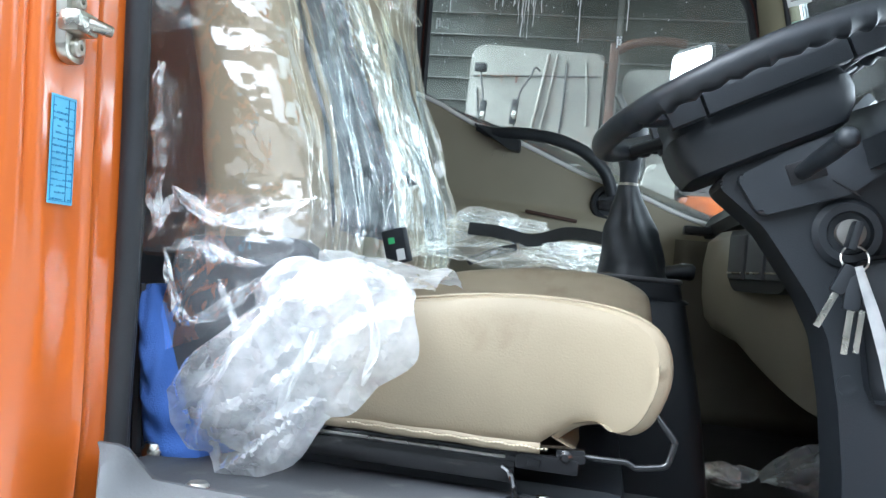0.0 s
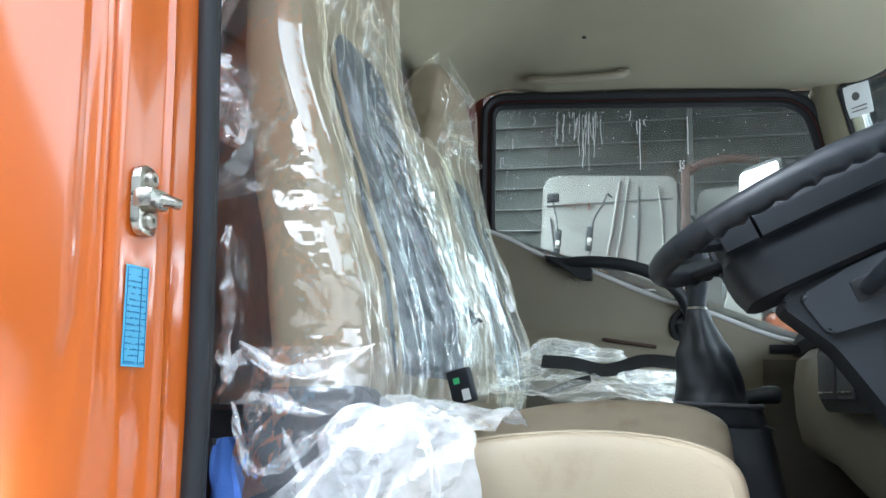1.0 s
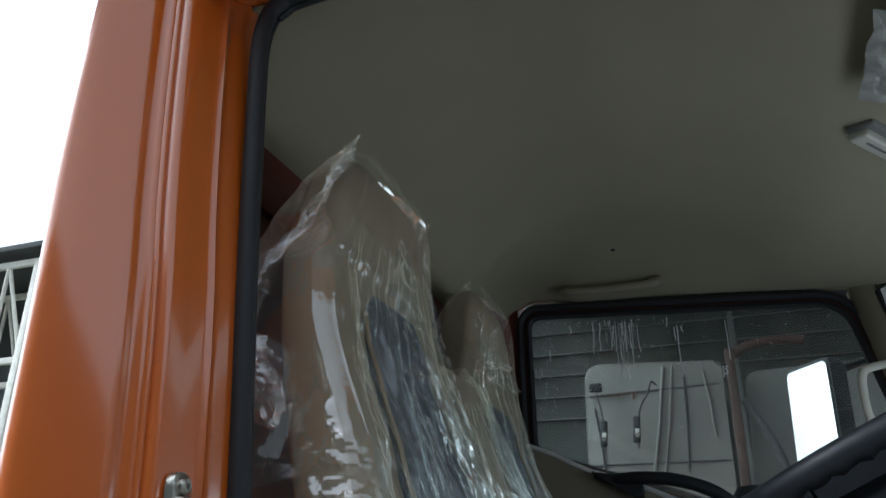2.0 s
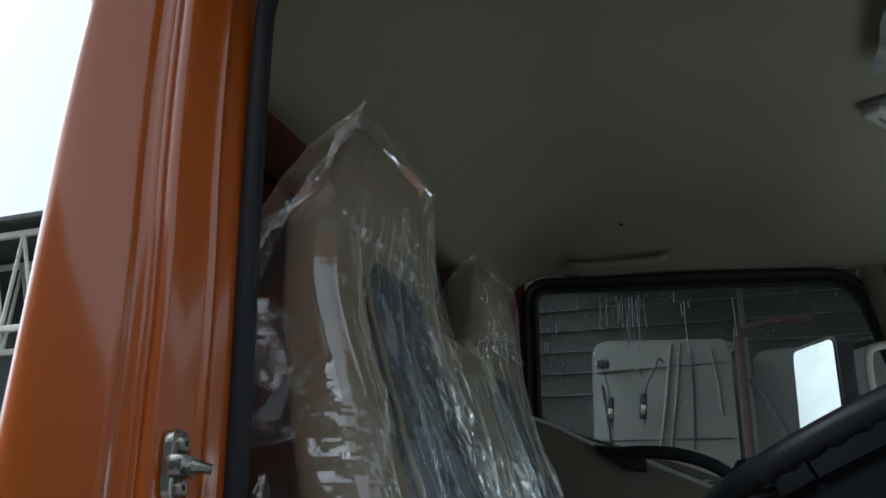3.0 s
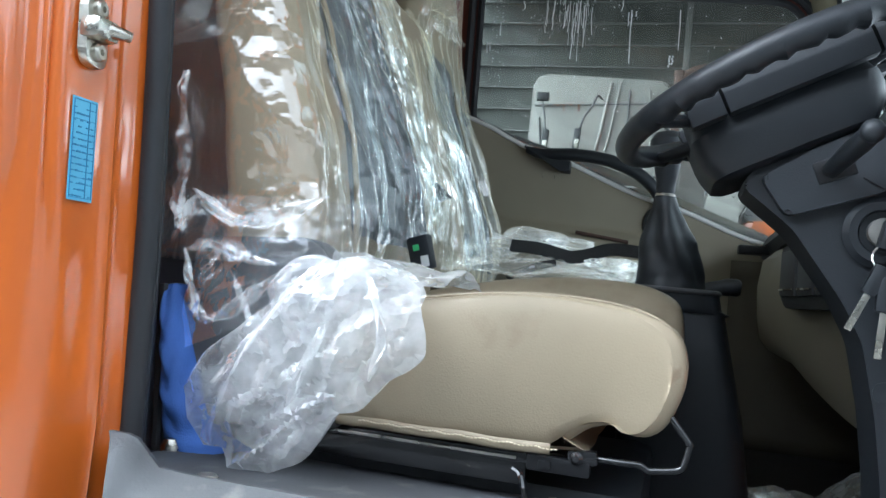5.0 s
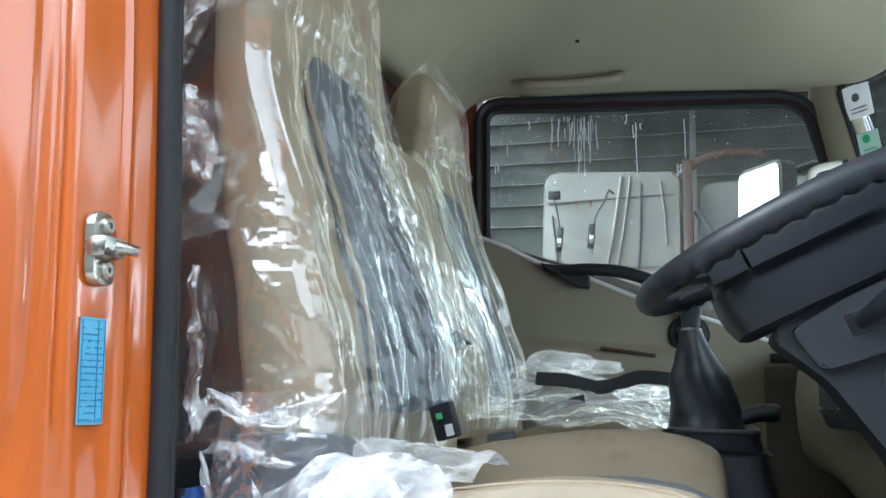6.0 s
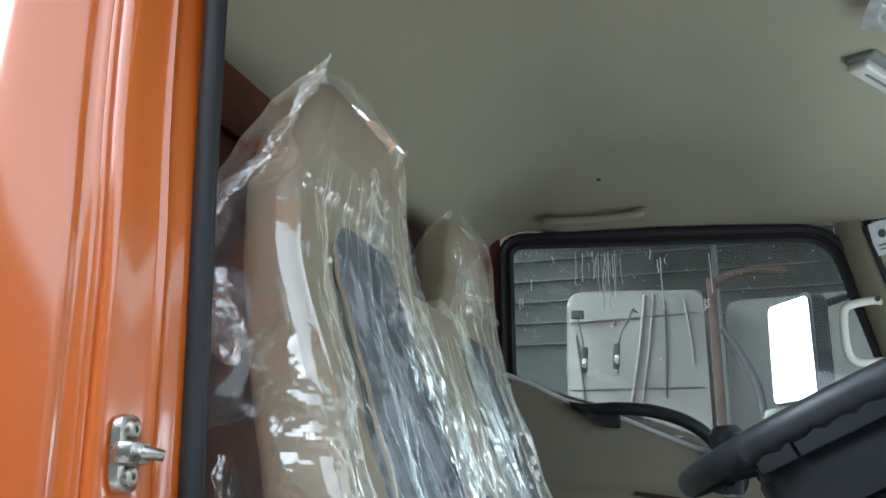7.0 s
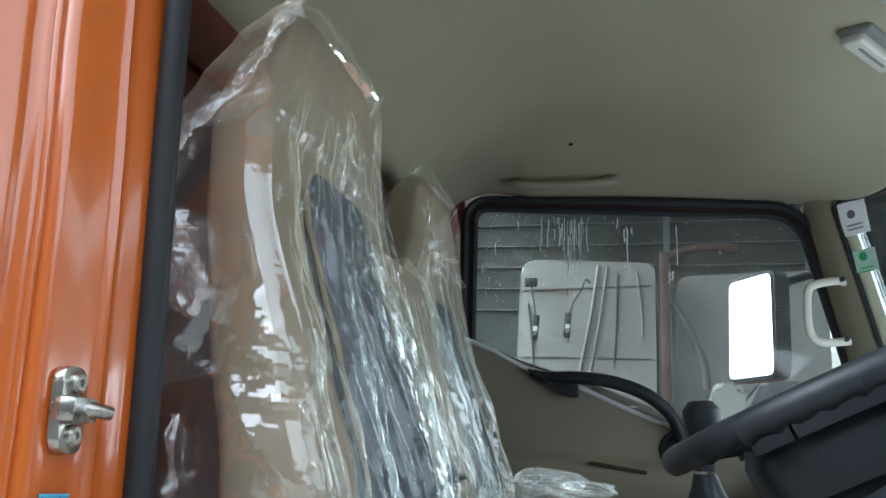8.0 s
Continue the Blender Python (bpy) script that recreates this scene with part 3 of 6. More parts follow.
# dried water on the glass: runs and beads
water = random.Random(4)
bm = bmesh.new()
for k in range(34):
    x = 0.165 + water.gauss(0, 0.045) if k < 24 else 0.33 + water.gauss(0, 0.012) if k < 28 else water.uniform(-0.1, 0.5)
    z = 2.285 - 0.05 * (x + 0.1) - abs(water.gauss(0, 0.03))
    length = abs(water.gauss(0.05, 0.05)) + 0.012
    pts = []
    for i in range(6):
        x += water.gauss(0, 0.0012)
        pts.append((x, FAR + 0.008, z - length * i / 5))
    tube(bm, pts, water.uniform(0.0006, 0.0016), 5, 1.0, (0, 1, 0))
part("water_run", bm, WATER, pane, "pale dried water runs")
bm = bmesh.new()
for k in range(260):
    pick_at = water.random()
    if pick_at < 0.35:
        x, z = 0.17 + water.gauss(0, 0.08), 2.27 - abs(water.gauss(0, 0.05))
    elif pick_at < 0.6:
        x, z = -0.085 + abs(water.gauss(0, 0.025)), water.uniform(1.98, 2.27)
    elif pick_at < 0.75:
        x, z = water.uniform(-0.1, 0.1), 2.285 - abs(water.gauss(0, 0.012))
    else:
        x, z = water.uniform(-0.1, 0.75), 2.28 - abs(water.gauss(0, 0.16))
    if z > 2.288 - 0.058 * (x + 0.117) or z < belt(x) + 0.02:
        continue
    r = water.uniform(0.0006, 0.0017)
    bmesh.ops.create_icosphere(bm, subdivisions=1, radius=r, matrix=Matrix.Translation((x, FAR + 0.008, z)) @ Matrix.Diagonal((1, 0.5, water.uniform(0.8, 1.5), 1)))
for x0, z0 in ((-0.096, 2.132), (0.449, 2.097)):
    for i in range(9):
        bmesh.ops.create_icosphere(bm, subdivisions=1, radius=0.0034, matrix=Matrix.Translation((x0 + 0.010 * (i % 2) + water.gauss(0, 0.001), FAR + 0.008, z0 - 0.007 * (i // 2))))
part("water_bead", bm, WATER, pane, "pale dried water beads")


def rim_part(steps, low):
    """Frame strips round the window; along the sloping sill they shrink to a thin gasket."""
    rings = [offset_ring(WIN, d, FAR + y) for d, y in steps]
    thin = [offset_ring(WIN, d * low, FAR + y) for d, y in steps]
    out = []
    for r, t in zip(rings, thin):
        out.append([t[i] if 25 < i < 52 else r[i] for i in range(len(r))])
    return out


bm = bmesh.new()
loft(bm, rim_part([(0.0, 0.012), (0.0, -0.002), (0.006, -0.008), (0.016, -0.004), (0.017, 0.012)], 0.3), True, False)
frame_part = part("window_frame", bm, RUBBER, door, "black rubber window frame")
bm = bmesh.new()
rows = [offset_ring(WIN, d, FAR + y) for d, y in ((0.016, 0.004), (0.018, -0.003), (0.022, -0.003), (0.026, 0.006))]
pick = list(range(51, 56)) + list(range(0, 20))
loft(bm, [[r[i] for i in pick] for r in rows], False, False)
part("painted_edge", bm, EDGEPAINT, frame_part, "thin dark red painted door edge")
bm = bmesh.new()
rows = [offset_ring(WIN, d, FAR + y) for d, y in ((0.023, 0.006), (0.023, -0.012), (0.032, -0.022), (0.043, -0.018), (0.048, 0.01))]
loft(bm, [[r[i] for i in pick] for r in rows], False, False)
part("outer_seal", bm, RUBBER, frame_part)

# pull bar across the window corner
bm = bmesh.new()
bar = smooth([(0.068, FAR - 0.03, 1.800), (0.12, FAR - 0.04, 1.786), (0.2, FAR - 0.055, 1.786), (0.3, FAR - 0.06, 1.775), (0.39, FAR - 0.06, 1.742), (0.45, FAR - 0.05, 1.69),
              (0.475, FAR - 0.035, 1.63)], 5)
tube(bm, bar, [0.010 + 0.008 * math.sin(min(1, i / 8) * 1.57) for i in range(len(bar))], 12, 1.0)
pull = part("pull_handle", bm, BLACK, door, "black curved pull handle")
bm = bmesh.new()
prism(bm, round_poly([(0.06, 1.808), (0.20, 1.772), (0.20, 1.735), (0.17, 1.738)], 0.008, 4), "y", FAR - 0.055, FAR - 0.008, 0.005)
part("handle_foot", bm, BLACK, pull)
bm = bmesh.new()
lathe(bm, [(0.0, 0.0), (0.052, 0.0), (0.056, 0.008), (0.05, 0.016), (0.04, 0.018), (0.036, 0.008), (0.0, 0.006)], pose(0.47, FAR - 0.01, 1.605, 90, 0, 0), 32)
bezel = part("latch_bezel", bm, BLACK, door, "round black latch recess")
bm = bmesh.new()
rbox(bm, (0.465, FAR - 0.026, 1.60), (0.05, 0.012, 0.028), 0.005)
part("latch_lever", bm, DARKSTEEL, bezel)

# far windscreen pillar, windscreen
bm = bmesh.new()
rows = []
for z in [1.45, 1.6, 1.8, 2.0, 2.15, 2.28]:
    k = (2.28 - z) / 0.83
    xa, xb = 0.805 + 0.17 * k, 0.850 + 0.187 * k
    rows.append([(xa, 1.78, z), (xa, 1.745, z), (xa + 0.012, 1.69, z), (xb - 0.012, 1.64, z), (xb, 1.63, z), (xb + 0.03, 1.65, z), (xb + 0.06, 1.72, z), (xb + 0.03, 1.80, z)])
loft(bm, rows)
part("windscreen_pillar", bm, LINER, cab, "beige trim on the far windscreen pillar")
bm = bmesh.new()
tube(bm, [(0.850 + 0.187 * (2.28 - z) / 0.83, 1.627, z) for z in (1.5, 1.7, 1.9, 2.1, 2.23)] + [(0.860 + bow(y), y, 2.250 - 0.35 * bow(y)) for y in (1.61, 1.58, 1.54, 1.48, 1.4, 1.2, 0.8, 0.3)], 0.007, 8)
part("screen_seal", bm, RUBBER, cab)
bm = bmesh.new()
sheet(bm, 48, 8, lambda u, v: (0.864 + 0.187 * (1 - v) + bow(0.10 + 1.535 * u), 0.10 + 1.535 * u, 1.45 + 0.815 * v))
screen = part("windscreen", bm, SCREEN, cab, "clear windscreen", 60, 0.005)
screen.visible_shadow = False


def paper(name, c, w, h, label, mark):
    p = thing(name, c, label, "label")
    put = Matrix.Translation(c) @ Matrix.Rotation(radians(42), 4, "Z") @ Matrix.Rotation(radians(-12), 4, "Y")
    bm = bmesh.new()
    rbox(bm, (0, 0, 0), (0.001, w, h), 0)
    bm.transform(put)
    part("sheet_of_paper", bm, PAPER if mark is PALELINE else MINT, p)
    bm = bmesh.new()
    lathe(bm, [(0.011, -0.0008), (0.011, 0.0008), (0.008, 0.0008), (0.008, -0.0008)], put @ Matrix.Translation((-0.0012, 0.004, 0.010)) @ pose(0, 0, 0, 0, 90, 0), 20)
    part("ring_mark", bm, mark, p)
    for k in range(2):
        bm = bmesh.new()
        rbox(bm, (-0.0012, 0, -0.018 - 0.01 * k), (0.001, w * 0.6, 0.003), 0)
        bm.transform(put)
        part("print_bar", bm, mark, p)


paper("screen_sticker", (0.898, 1.592, 2.190), 0.075, 0.085, "white paper sticker inside the windscreen", PALELINE)
paper("inspection_label", (0.918, 1.594, 2.080), 0.06, 0.055, "pale green label stuck inside the windscreen", GREEN)
bm = bmesh.new()
grab = smooth([(0.872, 1.635, 2.034), (0.850, 1.605, 2.030), (0.800, 1.60, 2.020), (0.783, 1.60, 2.004), (0.778, 1.60, 1.955), (0.780, 1.60, 1.905), (0.792, 1.60, 1.880), (0.82, 1.603, 1.874), (0.875, 1.635, 1.884)], 5)
tube(bm, grab, 0.0105, 12, 0.75, (0, 1, 0))
handle = thing("grab_handle", (0.88, 1.64, 1.95), "pale grey plastic grab handle on the windscreen pillar", "handle")
part("grip", bm, CREAMSTEEL, handle)
for z in (2.032, 1.882):
    bm = bmesh.new()
    lathe(bm, [(0.006, 0), (0.006, 0.012), (0.0, 0.013)], pose(0.862, 1.602, z, 90, 0, 0), 12)
    part("screw", bm, BLACK, handle)

# roof fittings
handle = thing("assist_handle", (0.16, 1.68, 2.35), "folded beige assist handle above the far window", "handle")
bm = bmesh.new()
tube(bm, smooth([(0.02, 1.665, 2.345), (0.05, 1.66, 2.338), (0.16, 1.66, 2.333), (0.27, 1.66, 2.335), (0.30, 1.665, 2.342)], 4), 0.013, 10)
part("grip", bm, TRIM, handle)
for x in (0.025, 0.295):
    bm = bmesh.new()
    rbox(bm, (x, 1.672, 2.345), (0.04, 0.03, 0.022), 0.006)
    part("end_cap", bm, TRIM, handle)
lamp = thing("dome_lamp", (0.80, 0.93, 2.285), "white plastic interior lamp on the headliner", "lamp")
bm = bmesh.new()
rbox(bm, (0.806, 0.886, 2.292), (0.122, 0.066, 0.020), 0.010, pose(0, 0, 0, 0, 14, 0) @ pose(0, 0, 0, 0, 0, 46), 3)
part("base_plate", bm, LAMPBASE, lamp, "grey plastic base plate")
bm = bmesh.new()
rbox(bm, (0.803, 0.899, 2.281), (0.120, 0.044, 0.024), 0.009, pose(0, 0, 0, 0, 14, 0) @ pose(0, 0, 0, 0, 0, 46), 3)
part("lens", bm, LAMPGLASS, lamp)
bm = bmesh.new()
rbox(bm, (0.803, 0.899, 2.2695), (0.075, 0.007, 0.006), 0.004, pose(0, 0, 0, 0, 14, 0) @ pose(0, 0, 0, 0, 0, 46))
part("switch", bm, LAMPBASE, lamp)
wrap = thing("visor_wrapper", (0.80, 0.74, 2.27), "crinkled clear wrapper on the folded sun visor", "wrapper")
U, V = np.meshgrid(np.linspace(0, 1, 60), np.linspace(0, 1, 80))
H = 0.010 * Crumple(31, 0, 0.17, 0, 0.25, 0.055, 1.6, 0.5)(0.17 * U, 0.25 * V) + 0.004 * Crumple(32, 0, 0.17, 0, 0.25, 0.022, 2.0, -0.4)(0.17 * U, 0.25 * V)
foil("foil", np.stack((0.75 + 0.17 * U - 0.5 * H, 0.46 + 0.25 * V + 0.8 * H, 2.275 - 0.06 * U - np.abs(H) * 1.2), -1), WRAPPER, wrap, "", 8)
bm = bmesh.new()
rbox(bm, (0.86, 0.46, 2.262), (0.16, 0.5, 0.02), 0.009, pose(0, 0, 0, 0, 17, 0))
part("visor_board", bm, LINER, wrap)
button = thing("roof_clip", (0.821, 1.513, 2.268), "small round beige headliner clip", "clip")
bm = bmesh.new()
lathe(bm, [(0.014, 0.008), (0.014, -0.002), (0.010, -0.005), (0.0, -0.006)], Matrix.Translation((0.821, 1.513, 2.268)) @ pose(0, 0, 0, 12, 18, 0), 20)
part("clip_head", bm, TRIM, button)
speck = thing("roof_plug", (0.195, 1.536, 2.41), "tiny dark plug in the headliner", "plug")
bm = bmesh.new()
lathe(bm, [(0.006, 0.006), (0.006, -0.004), (0.0, -0.005)], Matrix.Translation((0.195, 1.536, 2.408)), 12)
part("plug_head", bm, BLACK, speck)


# ---- door jamb fittings ----
striker = thing("door_striker", (0.002, 0.0, 1.55), "zinc plated door striker with two screws on orange jamb", "striker")
JAMB = Matrix.Translation((0.001, 0.0, 1.552)) @ Matrix.Rotation(radians(-5), 4, "Y") @ Matrix.Rotation(radians(-82), 4, "Z") @ Matrix.Rotation(radians(90), 4, "X")
bm = bmesh.new()
prism(bm, round_poly([(-0.0165, -0.033), (0.0165, -0.033), (0.0165, 0.033), (-0.0165, 0.033)], 0.013, 6), "z", -0.004, 0.005, 0.0012)
bm.transform(JAMB @ pose(0, 0, 0, 0, 180, 0))
part("base_plate", bm, STEEL, striker)
for dz in (-0.020, 0.020):
    bm = bmesh.new()
    lathe(bm, [(0.0085, 0.0), (0.0085, 0.004), (0.0065, 0.006), (0.003, 0.006), (0.0025, 0.003), (0.0, 0.003)], JAMB @ Matrix.Translation((0.001, dz, -0.005)) @ pose(0, 0, 0, 180, 0, 0), 18)
    part("screw", bm, STEEL, striker)
bm = bmesh.new()
tube(bm, [(0.004, -0.008, 1.552), (0.014, -0.006, 1.553), (0.026, 0.006, 1.552), (0.031, 0.014, 1.551)], [0.007, 0.0075, 0.006, 0.005], 12)
rbox(bm, (0.012, -0.004, 1.552), (0.022, 0.03, 0.02), 0.006)
part("striker_pin", bm, STEEL, striker)

label = thing("service_label", (-0.006, 0.0, 1.44), "light blue printed label stuck on the orange jamb", "label")


def on_jamb(a, b, d=0.0):
    """A place on the jamb: a inwards across it, b its height."""
    p = Vector((-0.004 + lean(b) * 0.9 + 0.10 * a + d, a, b))
    return p


def jamb_patch(a0, a1, b0, b1, d, skew=0.0):
    bm = bmesh.new()
    q = [on_jamb(a0 + skew, b1, d), on_jamb(a1 + skew, b1, d), on_jamb(a1, b0, d), on_jamb(a0, b0, d)]
    q += [p + Vector((0.0006, 0, 0)) for p in q]
    v = [bm.verts.new(p) for p in q]
    for f in ((0, 1, 2, 3), (7, 6, 5, 4), (0, 4, 5, 1), (1, 5, 6, 2), (2, 6, 7, 3), (3, 7, 4, 0)):
        bm.faces.new([v[i] for i in f])
    return bm


part("backing", jamb_patch(-0.016, 0.012, 1.398, 1.490, 0.004), STICKER, label)
ink = random.Random(4)
for k in range(15):
    z = 1.4015 + 0.0056 * k
    a = -0.0140
    while a < 0.0085:
        w = ink.uniform(0.0016, 0.0046)
        if ink.random() < 0.8:
            part("print_bar", jamb_patch(a, min(a + w, 0.0098), z, z + ink.uniform(0.0007, 0.0016), 0.0048), INK, label)
        a += w + ink.uniform(0.0007, 0.0016)
for a in (-0.0146, 0.0028, 0.0100):
    part("print_line", jamb_patch(a, a + 0.0004, 1.4005, 1.4875, 0.0048), INK, label)
for k in range(6):
    z = 1.4005 + 0.0174 * k
    part("print_line", jamb_patch(-0.0146, 0.0102, z, z + 0.0004, 0.0048), INK, label)


# ---- seats ----
BACK = [(1.33, 0.178, 0.040, 0.172, 0.608), (1.42, 0.174, 0.034, 0.166, 0.614), (1.50, 0.160, 0.022, 0.165, 0.615), (1.63, 0.114, -0.004, 0.168, 0.61),
        (1.70, 0.086, -0.020, 0.170, 0.602), (1.80, 0.050, -0.038, 0.178, 0.592), (1.88, 0.034, -0.052, 0.196, 0.588), (1.95, 0.028, -0.062, 0.224, 0.575),
        (2.03, 0.022, -0.066, 0.26, 0.55), (2.075, 0.010, -0.062, 0.285, 0.53), (2.095, -0.008, -0.050, 0.32, 0.50)]
BAG = [(1.36, 0.188, -0.13, 0.152, 0.54), (1.42, 0.186, -0.132, 0.152, 0.59), (1.48, 0.174, -0.135, 0.153, 0.625), (1.6, 0.137, -0.14, 0.154, 0.625), (1.8, 0.066, -0.135, 0.166, 0.615), (1.87, 0.050, -0.125, 0.184, 0.612),
       (1.95, 0.040, -0.098, 0.212, 0.610), (2.02, 0.038, -0.074, 0.242, 0.605), (2.065, 0.032, -0.046, 0.264, 0.597), (2.10, 0.018, -0.014, 0.285, 0.585)]
CUSHION = [(0.045, 1.215), (0.425, 1.213), (0.440, 1.224), (0.460, 1.238), (0.484, 1.243), (0.497, 1.236), (0.512, 1.237), (0.527, 1.252), (0.538, 1.285), (0.537, 1.314), (0.524, 1.336),
           (0.490, 1.351), (0.43, 1.357), (0.36, 1.354), (0.28, 1.342), (0.20, 1.326), (0.12, 1.31), (0.05, 1.29)]


def roll(v):
    """Height of the cushion across its width: two side rolls and the seat hollow between them."""
    hollow = ramp01(v, 0.13, 0.24) * ramp01(v, 0.74, 0.62)
    return float(0.034 * math.exp(-((v - 0.85) / 0.11) ** 4) - 0.020 * hollow)


def seat(name, dx, dy, text, beige, tall=0.0):
    s = thing(name, (0.25, 0.39 + dy, FLOOR), text, "seat", "truck seats")
    # backrest with its head end in one piece
    bm = bmesh.new()
    rings = []
    for k in range(34):
        z = 1.33 + (2.095 - 1.33) * k / 33
        xf, xb, y0, y1 = table(BACK, z)
        ring = oval(xb, xf, y0 + dy, y1 + dy, z, 5.0, 56)
        mid, half = (y0 + y1) / 2 + dy, (y1 - y0) / 2
        for p in ring:
            if p.x > (xf + xb) / 2 and z < 1.9:
                w = max(0.0, 1 - ((p.y - mid) / (half * 0.72)) ** 2)
                p.x -= 0.022 * w * min(1, (1.9 - z) / 0.2)
            p.x += 0.004 * noise.noise(p * 14) - 0.003
            p.y += 0.003 * noise.noise(p * 11 + Vector((3, 0, 0)))
            p.z += tall * float(ramp01(z, 1.7, 2.1))
        rings.append(ring)
    for i in (0, -1):
        c = sum(rings[i], Vector()) / len(rings[i])
        cap = [c + (p - c) * 0.8 + Vector((0, 0, -0.012 if i == 0 else 0.010)) for p in rings[i]]
        rings = [cap] + rings if i == 0 else rings + [cap]
    loft(bm, rings)
    back = part("backrest", bm, beige, s, "", 50)
    # cloth middle panel
    bm = bmesh.new()

    def front(u, v):
        z = 1.40 + 0.48 * v
        xf, xb, y0, y1 = table(BACK, z)
        half = (y1 - y0) / 2
        w = 0.68 - 0.16 * v - 0.22 * max(0.0, (v - 0.85) / 0.15) ** 2
        t = (u - 0.5) * 2 * w
        x = xf - 0.022 * max(0.0, 1 - (t / 0.72) ** 2) * max(0.0, min(1, (1.9 - z) / 0.2)) + 0.004
        return (x - 0.012 * (max(0, abs(u - 0.5) * 2 - 0.9) / 0.1 + max(0, abs(v - 0.5) * 2 - 0.94) / 0.06), (y0 + y1) / 2 + dy + t * half, z)
    sheet(bm, 24, 30, front)
    part("cloth_panel", bm, CLOTH, back, "dark blue grey cloth centre panel")
    for side in (0.63, -0.63):
        bm = bmesh.new()
        tube(bm, [(table(BACK, z)[0] - 0.003, 0.39 + dy + side * (1 - 0.22 * (z - 1.4) / 0.42) * 0.222, z) for z in [1.38 + 0.045 * k for k in range(11)]], 0.0035, 8)
        part("piping", bm, beige, back)
    # cushion
    bm = bmesh.new()
    prof = [Vector((x, 0, z)) for x, z in CUSHION]
    prof = smooth(prof + [prof[0]], 3)[:-1]
    c = Vector((0.28, 0, 1.283))
    rings = []
    n = 160
    for k in range(n + 1):
        v = k / n
        e = max(0.0, abs(v - 0.5) * 2 - 0.945) / 0.055
        sc = 1 - 0.05 * (1 - math.sqrt(max(0.0, 1 - e * e)))
        ring = []
        for p in prof:
            taper = 0.012 * max(0, (p.x - 0.3) / 0.23)
            y = 0.165 + taper + v * (0.455 - 2 * taper) - 0.008 * math.sin(math.pi * min(1, max(0, (p.z - 1.21) / 0.14))) * (1 if v < 0.1 else -1 if v > 0.9 else 0)
            q = c + (p - c) * sc
            q.y = y + dy
            if p.z > 1.27:
                q.z += roll(v) * min(1, (p.z - 1.27) / 0.06)
            q += 0.0022 * noise.noise_vector(q * 16)
            nose = max(0.0, 1 - math.hypot(q.x - 0.49, q.z - 1.25) / 0.09)
            q.y += 0.0008 * nose * crease((math.atan2(q.z - 1.21, q.x - 0.46) * 0.5, q.y * 0.3, 0), 5.0, 3) * (1 if v < 0.5 else -1)
            ring.append(q)
        rings.append(ring)
    loft(bm, rings, True, False)
    for ring, sg in ((rings[0], -1), (rings[-1], 1)):
        order = sorted(range(len(ring)), key=lambda k: ring[k].x)
        lo, hi = order[0], order[-1]
        chains = []
        for step in (1, -1):
            k, run = lo, [ring[lo]]
            while k != hi:
                k = (k + step) % len(ring)
                run.append(ring[k])
            chains.append(sorted(((q.x, q.y, q.z) for q in run)))
        chains.sort(key=lambda run: sum(q[2] for q in run) / len(run))
        low, top = [np.array(run) for run in chains]
        made = []
        for a in range(49):
            u = a / 48
            x = ring[lo].x + (ring[hi].x - ring[lo].x) * (1 - (1 - u) ** 1.5)
            zb, zt = np.interp(x, low[:, 0], low[:, 2]), np.interp(x, top[:, 0], top[:, 2])
            y = np.interp(x, top[:, 0], top[:, 1])
            for b in range(21):
                v = b / 20
                puff = (4 * v * (1 - v)) ** 0.6 * float(ramp01(1 - u, 0.02, 0.40)) * min(1.0, u * 12 + 0.2)
                made.append(bm.verts.new((x, y + sg * (0.010 * puff + 0.0012 * noise.noise(Vector((x * 14, dy, v * 2)))), zb + v * (zt - zb))))
        for a in range(48):
            for b in range(20):
                k = a * 21 + b
                bm.faces.new((made[k], made[k + 21], made[k + 22], made[k + 1]))
    bmesh.ops.remove_doubles(bm, verts=bm.verts, dist=2e-4)
    cushion = part("cushion", bm, beige, s, "", 50)
    bm = bmesh.new()
    top = [p for p in prof if p.z > 1.30 and p.x > 0.06][::-1]
    tube(bm, [(p.x - 0.002, 0.1655 + 0.012 * max(0, (p.x - 0.3) / 0.23) + dy + 0.010, p.z + 0.0004) for p in top], 0.0019, 8)
    part("piping", bm, beige, cushion)
    bm = bmesh.new()

    def insert(u, v):
        x = 0.10 + 0.424 * u
        t = 0.245 + 0.375 * v
        z = table([(0.05, 1.29), (0.12, 1.31), (0.2, 1.326), (0.28, 1.342), (0.36, 1.354), (0.43, 1.357), (0.49, 1.351), (0.524, 1.336)], x)[0]
        z += roll(t) + 0.003
        return (x, 0.165 + t * 0.455 + dy, z)
    sheet(bm, 24, 14, insert)
    part("cloth_panel", bm, CLOTH, cushion, "dark blue grey cloth centre panel")
    # stitched lower hem
    bm = bmesh.new()
    tube(bm, [(0.06 + 0.363 * k / 30, 0.1615 + 0.0006 * math.sin(k * 1.7) + dy, 1.2150 + 0.0006 * math.sin(k * 0.9)) for k in range(31)], 0.0052, 10, 0.55, (0, 1, 0))
    part("hem", bm, beige, cushion, "folded lower hem")
    bm = bmesh.new()
    rings = []
    for k in range(9):
        v = k / 8
        ring = oval(0.035 + 0.02 * (1 - v), 0.165 + 0.03 * (1 - v), 0.178 + dy, 0.60 + dy, 1.235 + 0.115 * v, 5.0, 40)
        rings.append([p + 0.004 * noise.noise_vector(p * 14) for p in ring])
    loft(bm, rings)
    part("back_skirt", bm, CLOTH, s, "dark grey cloth skirt below the backrest")
    for ob in s.children_recursive:
        if dx:
            ob.data.transform(Matrix.Translation((dx, 0, 0)))
    return s


